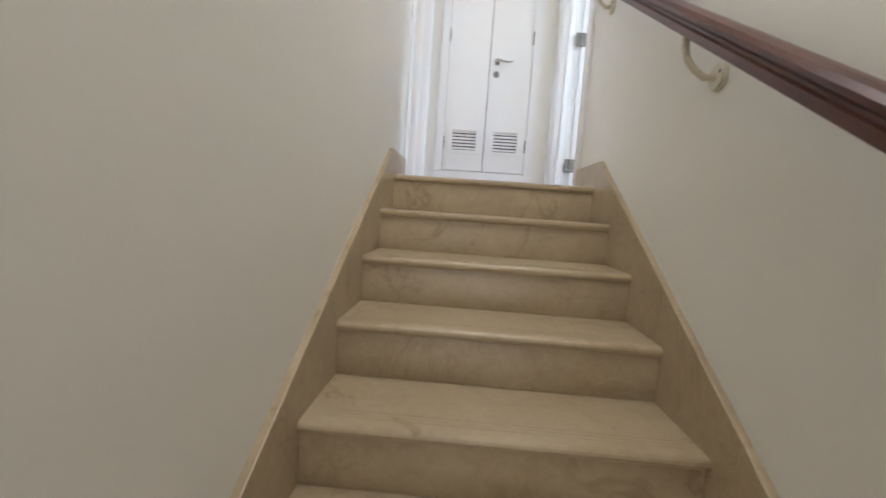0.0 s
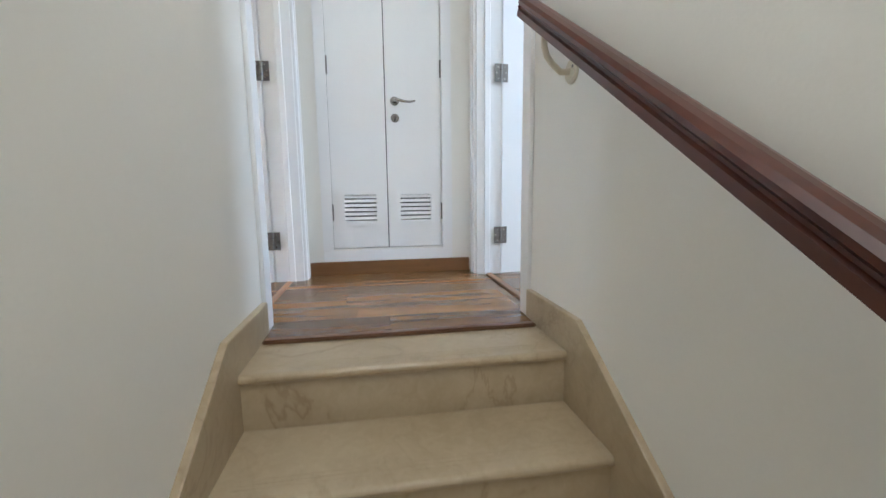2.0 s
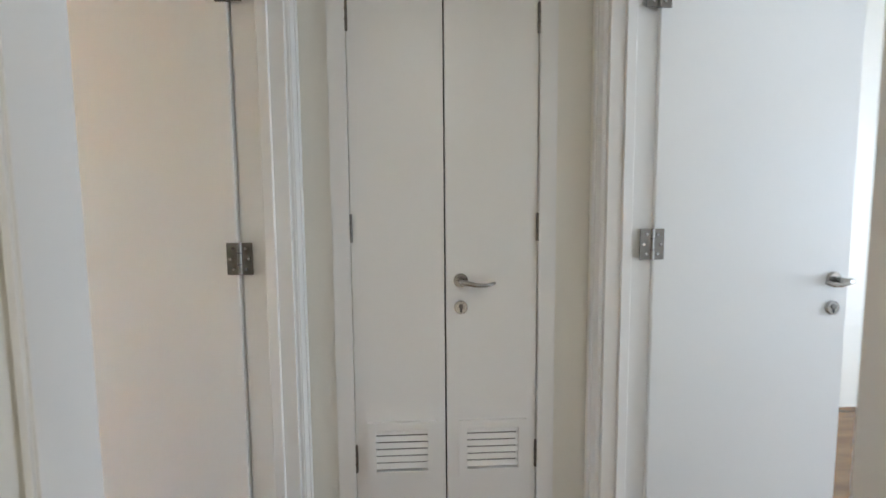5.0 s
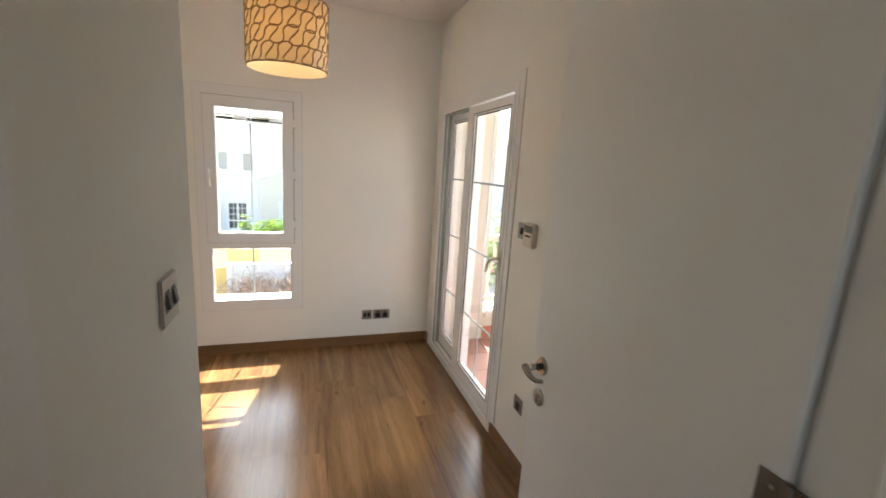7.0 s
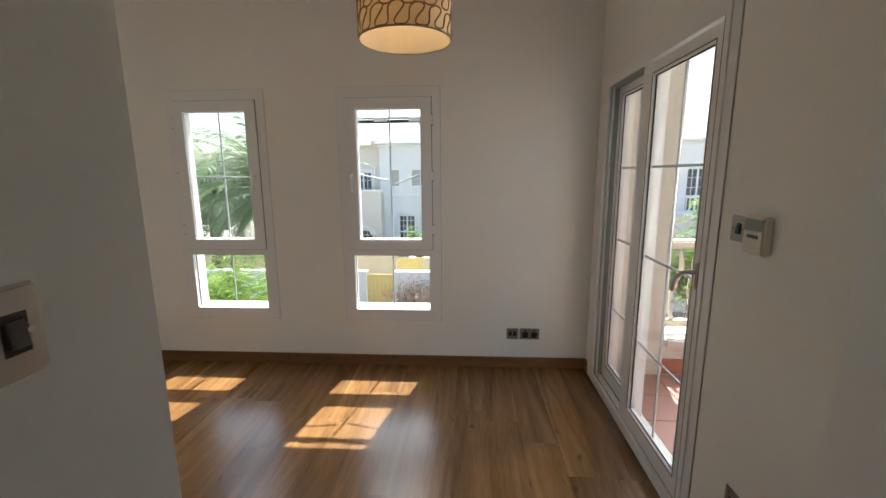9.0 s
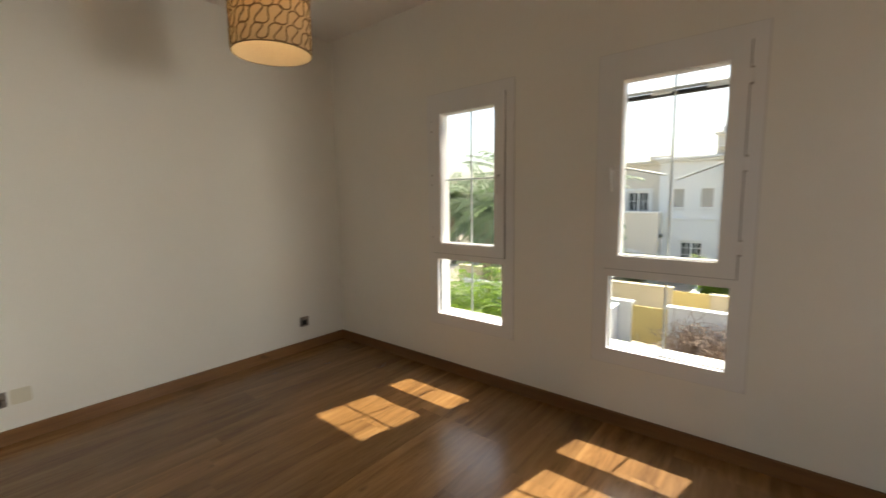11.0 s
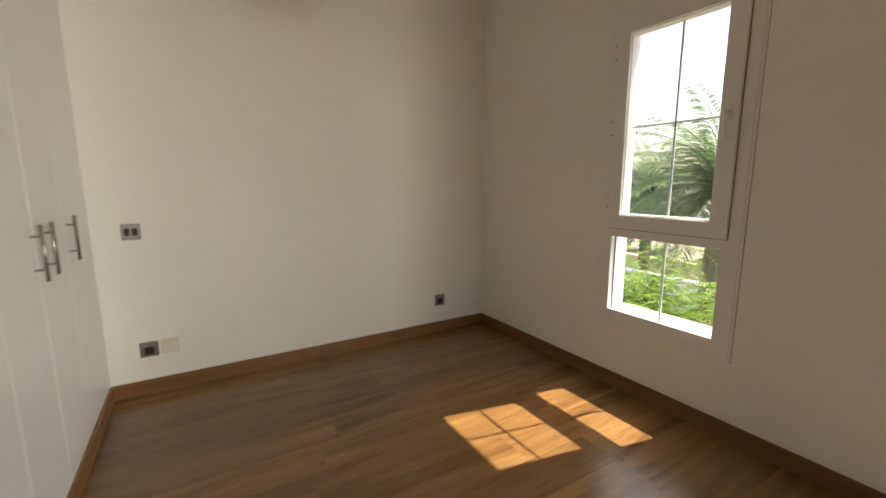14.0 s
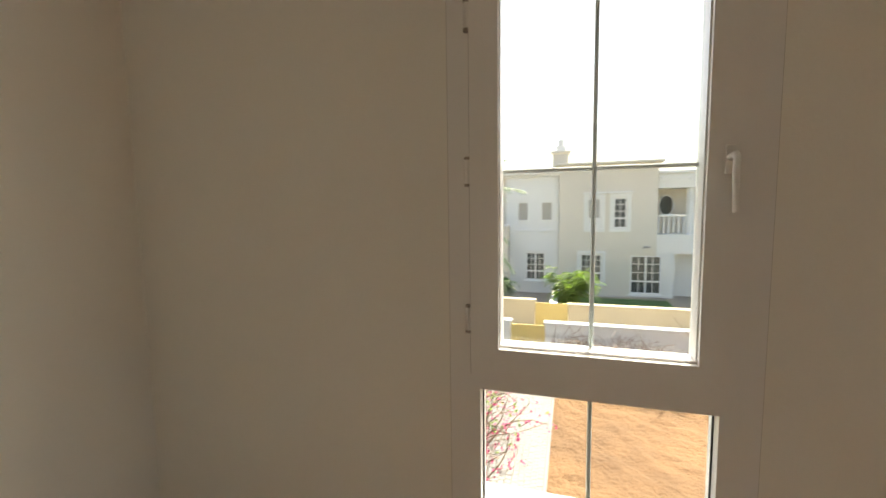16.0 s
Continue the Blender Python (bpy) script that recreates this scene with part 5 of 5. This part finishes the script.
def palm(x, y, base, height, frond, count, seed, label):
    """A date palm: ringed trunk and arching feathered fronds."""
    rng = random.Random(seed)
    t = thing("palm_tree", (x, y, base), label, "palm tree", "palms")
    trunk = bmesh.new()
    n = 22
    tube([(x + 0.1 * math.sin(k * 0.2), y, base - 0.05 + height * k / n) for k in range(n + 1)], 0.2, 10, bm=trunk, taper=0.85)
    part("trunk", trunk, BARK, t)
    crown = bmesh.new()
    hub = Vector((x + 0.1 * math.sin(n * 0.2), y, base + height - 0.1))
    for k in range(count):
        q = 2.39996 * k + rng.uniform(-0.2, 0.2)
        lift = 1.40 - 1.75 * (k / count) + rng.uniform(-0.15, 0.15)
        out = Vector((math.cos(q), math.sin(q), 0))
        ln = frond * rng.uniform(0.85, 1.1)
        pts, p, ang = [], hub.copy(), lift
        steps = 22
        for i in range(steps):
            pts.append(p.copy())
            p = p + (out * math.cos(ang) + Vector((0, 0, math.sin(ang)))) * (ln / steps)
            ang -= 0.042 + 0.03 * rng.random()
        tube(pts[::3] + [pts[-1]], 0.022, 4, bm=crown, taper=0.2)
        side = out.cross(Vector((0, 0, 1)))
        for i in range(2, steps):
            for h in (0.0, 0.33, 0.66):
                a = pts[i - 1].lerp(pts[i], h)
                d = (pts[i] - pts[i - 1]).normalized()
                for sg in (-1, 1):
                    w = (side * sg * 0.8 + d * 0.75 + Vector((0, 0, rng.uniform(-0.25, 0.15)))).normalized()
                    leaf_quad(crown, a, w, d, frond * 0.19 * (1 - 0.75 * abs(i / steps - 0.40)), 0.019, 0.22)
    part("crown", crown, FROND, t, kind="stuff")
    return t


def dry_shrub(x, y, base, h, r, stems, seed, label, flowers=0, leaves=0, green=LEAF_DARK):
    rng = random.Random(seed)
    t = thing("shrub", (x, y, base), label, "shrub")
    bm, bloom, leafy = bmesh.new(), bmesh.new(), bmesh.new()
    tips = []
    for k in range(stems):
        q = rng.uniform(0, 2 * math.pi)
        p = Vector((x + r * 0.5 * rng.uniform(-1, 1), y + r * 0.5 * rng.uniform(-1, 1), base - 0.02))
        d = Vector((math.cos(q) * 0.6, math.sin(q) * 0.6, 1.0)).normalized()
        pts = [p]
        for i in range(6):
            d = (d + unit(rng) * 0.35).normalized()
            pts.append(pts[-1] + d * h / 5 * rng.uniform(0.6, 1.1))
            tips.append(pts[-1])
        tube(pts, 0.015 if h < 1.2 else 0.019, 4, bm=bm, taper=0.3)
        for b in range(3):
            s = rng.choice(pts[2:])
            e = s + unit(rng) * h * 0.3
            tube([s, s.lerp(e, 0.5) + unit(rng) * 0.04, e], 0.0075, 3, bm=bm)
            tips.append(e)
    part("stems", bm, TWIG, t, kind="stuff")
    for group, count, size in ((bloom, flowers, 0.04), (leafy, leaves, 0.05)):
        for k in range(count):
            c = rng.choice(tips) + unit(rng) * 0.13
            for i in range(3):
                d = unit(rng)
                leaf_quad(group, c, d, d.cross(Vector((0, 0, 1))).normalized(), size, size * 0.45)
    if flowers:
        part("flowers", bloom, PETAL, t, "magenta bracts", kind="stuff")
    else:
        bloom.free()
    if leaves:
        part("leaves", leafy, green, t, kind="stuff")
    else:
        leafy.free()
    return t


feathery_tree(-7.7, -4.2, GROUND, -0.05, 2.0, 3600, LEAF, 21, "bright green feathery tree beside the white garden wall")
palm(-12.3, -4.8, GROUND, 4.2, 2.9, 52, 5, "grey-green date palm behind the green tree")
palm(-16.8, -9.4, GROUND, 3.9, 2.9, 48, 6, "grey-green date palm among gardens")
palm(-24.0, -17.0, GROUND, 4.6, 3.0, 40, 7, "distant grey-green date palm")
for k in range(9):
    feathery_tree(-26 - 3.5 * (k % 4), -15 - 4.2 * k, GROUND, 0.4 + 0.5 * (k % 3), 2.4, 260, LEAF_DARK, 60 + k, "dark green garden tree far off", leaf=0.30)
feathery_tree(-15.8, -5.9, GROUND, -0.6, 1.1, 500, LEAF, 31, "yellow-green shrub before the far villa", "shrub", 0.10)
feathery_tree(-19.6, -1.0, GROUND, -1.1, 1.0, 420, LEAF, 32, "broad-leaved garden shrub before the far house", "shrub", 0.13)
feathery_tree(-20.5, -4.1, GROUND, -1.6, 0.7, 260, LEAF_DARK, 33, "dark green garden shrub before the far house", "shrub", 0.12)
feathery_tree(-21.0, 6.4, GROUND, 0.5, 1.4, 500, LEAF, 34, "leafy green tree before the far loggia", leaf=0.12)
feathery_tree(-10.5, 6.6, GROUND, 1.15, 1.6, 1300, LEAF, 35, "leafy green tree beyond the balcony", leaf=0.10)
dry_shrub(-7.6, 4.6, GROUND, 3.4, 1.0, 26, 41, "bougainvillea with magenta bracts beyond the balcony", 420, 700, LEAF)
dry_shrub(-9.6, -3.35, GROUND + 0.3, 1.5, 0.7, 24, 42, "straggling bougainvillea with magenta bracts over the wall", 700, 140, LEAF)
dry_shrub(-11.4, -3.25, GROUND + 0.2, 1.4, 0.7, 20, 43, "straggling bougainvillea with magenta bracts over the wall", 90, 60, LEAF)
dry_shrub(-8.9, -3.0, GROUND, 1.9, 0.5, 26, 48, "bougainvillea heavy with magenta bracts by the wall", 900, 140, LEAF)
dry_shrub(-10.4, -2.95, GROUND, 1.3, 0.5, 22, 49, "straggling bougainvillea with magenta bracts over the wall", 110, 60, LEAF)
for k, y in enumerate((-1.1, -0.3, 0.6)):
    dry_shrub(-13.8, y, GROUND, 1.12, 0.6, 95, 44 + k, "grey leafless dry shrub against the garden wall")
for k, (x, y, h) in enumerate(((-13.4, 2.3, 1.9), (-12.8, 1.1, 1.3), (-13.2, 3.4, 1.6))):
    dry_shrub(x, y, GROUND, h, 0.25, 9, 50 + k, "bare dry young tree in the sandy garden")
for k in range(5):
    dry_shrub(-19.4, 3.9 + 0.7 * k, GROUND, 1.0, 0.35, 12, 70 + k, "green hedge shrub before the far house", 4, 120, LEAF)

# garden furniture by the far villa
def garden_chair(x, y, turn):
    c = thing("garden_chair", (0, 0, 0), "dark woven garden chair on a far terrace", "garden chair", "far terrace furniture")
    part("seat", box(-0.25, 0.25, -0.25, 0.25, 0.40, 0.45, 0.01), SHADE, c)
    part("backrest", box(-0.27, -0.22, -0.25, 0.25, 0.45, 0.92, 0.01), SHADE, c)
    for a in (-0.22, 0.22):
        for b in (-0.22, 0.22):
            part("leg", box(a - 0.02, a + 0.02, b - 0.02, b + 0.02, 0.0, 0.40), SHADE, c)
    c.matrix_basis = pose(x, y, GROUND, 0, 0, turn)
    return c


garden_chair(-21.6, -5.0, 20)
garden_chair(-21.4, -6.4, 160)
tb = thing("garden_table", (-21.6, -5.7, GROUND), "pale covered garden table on a far terrace", "garden table")
part("tabletop", box(-22.1, -21.1, -6.1, -5.3, GROUND + 0.70, GROUND + 0.76, 0.02), STUCCO_W, tb)
for a in (-22.0, -21.2):
    for b in (-6.0, -5.4):
        part("leg", box(a - 0.025, a + 0.025, b - 0.025, b + 0.025, GROUND, GROUND + 0.70), SHADE, tb)

# ---- floor planks ----
def planks(parent, x0, x1, y0, y1, seed, wide=0.192, long=1.215):
    """Laminate planks laid along x, staggered, on shared mesh data by length."""
    rng = random.Random(seed)
    meshes = {}
    y = y0
    while y < y1 - 0.004:
        w = min(wide, y1 - y)
        x = x0 - rng.uniform(0.0, 0.9) * long
        while x < x1 - 0.004:
            a, b = max(x, x0), min(x + long, x1)
            if b - a > 0.01:
                key = (round(b - a, 3), round(w, 3))
                if key not in meshes:
                    bm = box(0, key[0] - 0.0003, 0, key[1] - 0.0003, 0, 0.011)
                    me = bpy.data.meshes.new("plank")
                    bmesh.ops.recalc_face_normals(bm, faces=bm.faces)
                    bm.to_mesh(me)
                    bm.free()
                    me.materials.append(FLOORWOOD)
                    meshes[key] = me
                ob = new("plank", meshes[key])
                ob.parent = parent
                ob.location = (a, y, -0.004)
            x += long
        y += wide


planks(floor, BED_W + 0.001, -0.583, BED_S + 0.001, BED_N - 0.001, 2)
planks(floor_landing, -0.582, WALL_E - 0.001, 0.285, END - 0.001, 5)
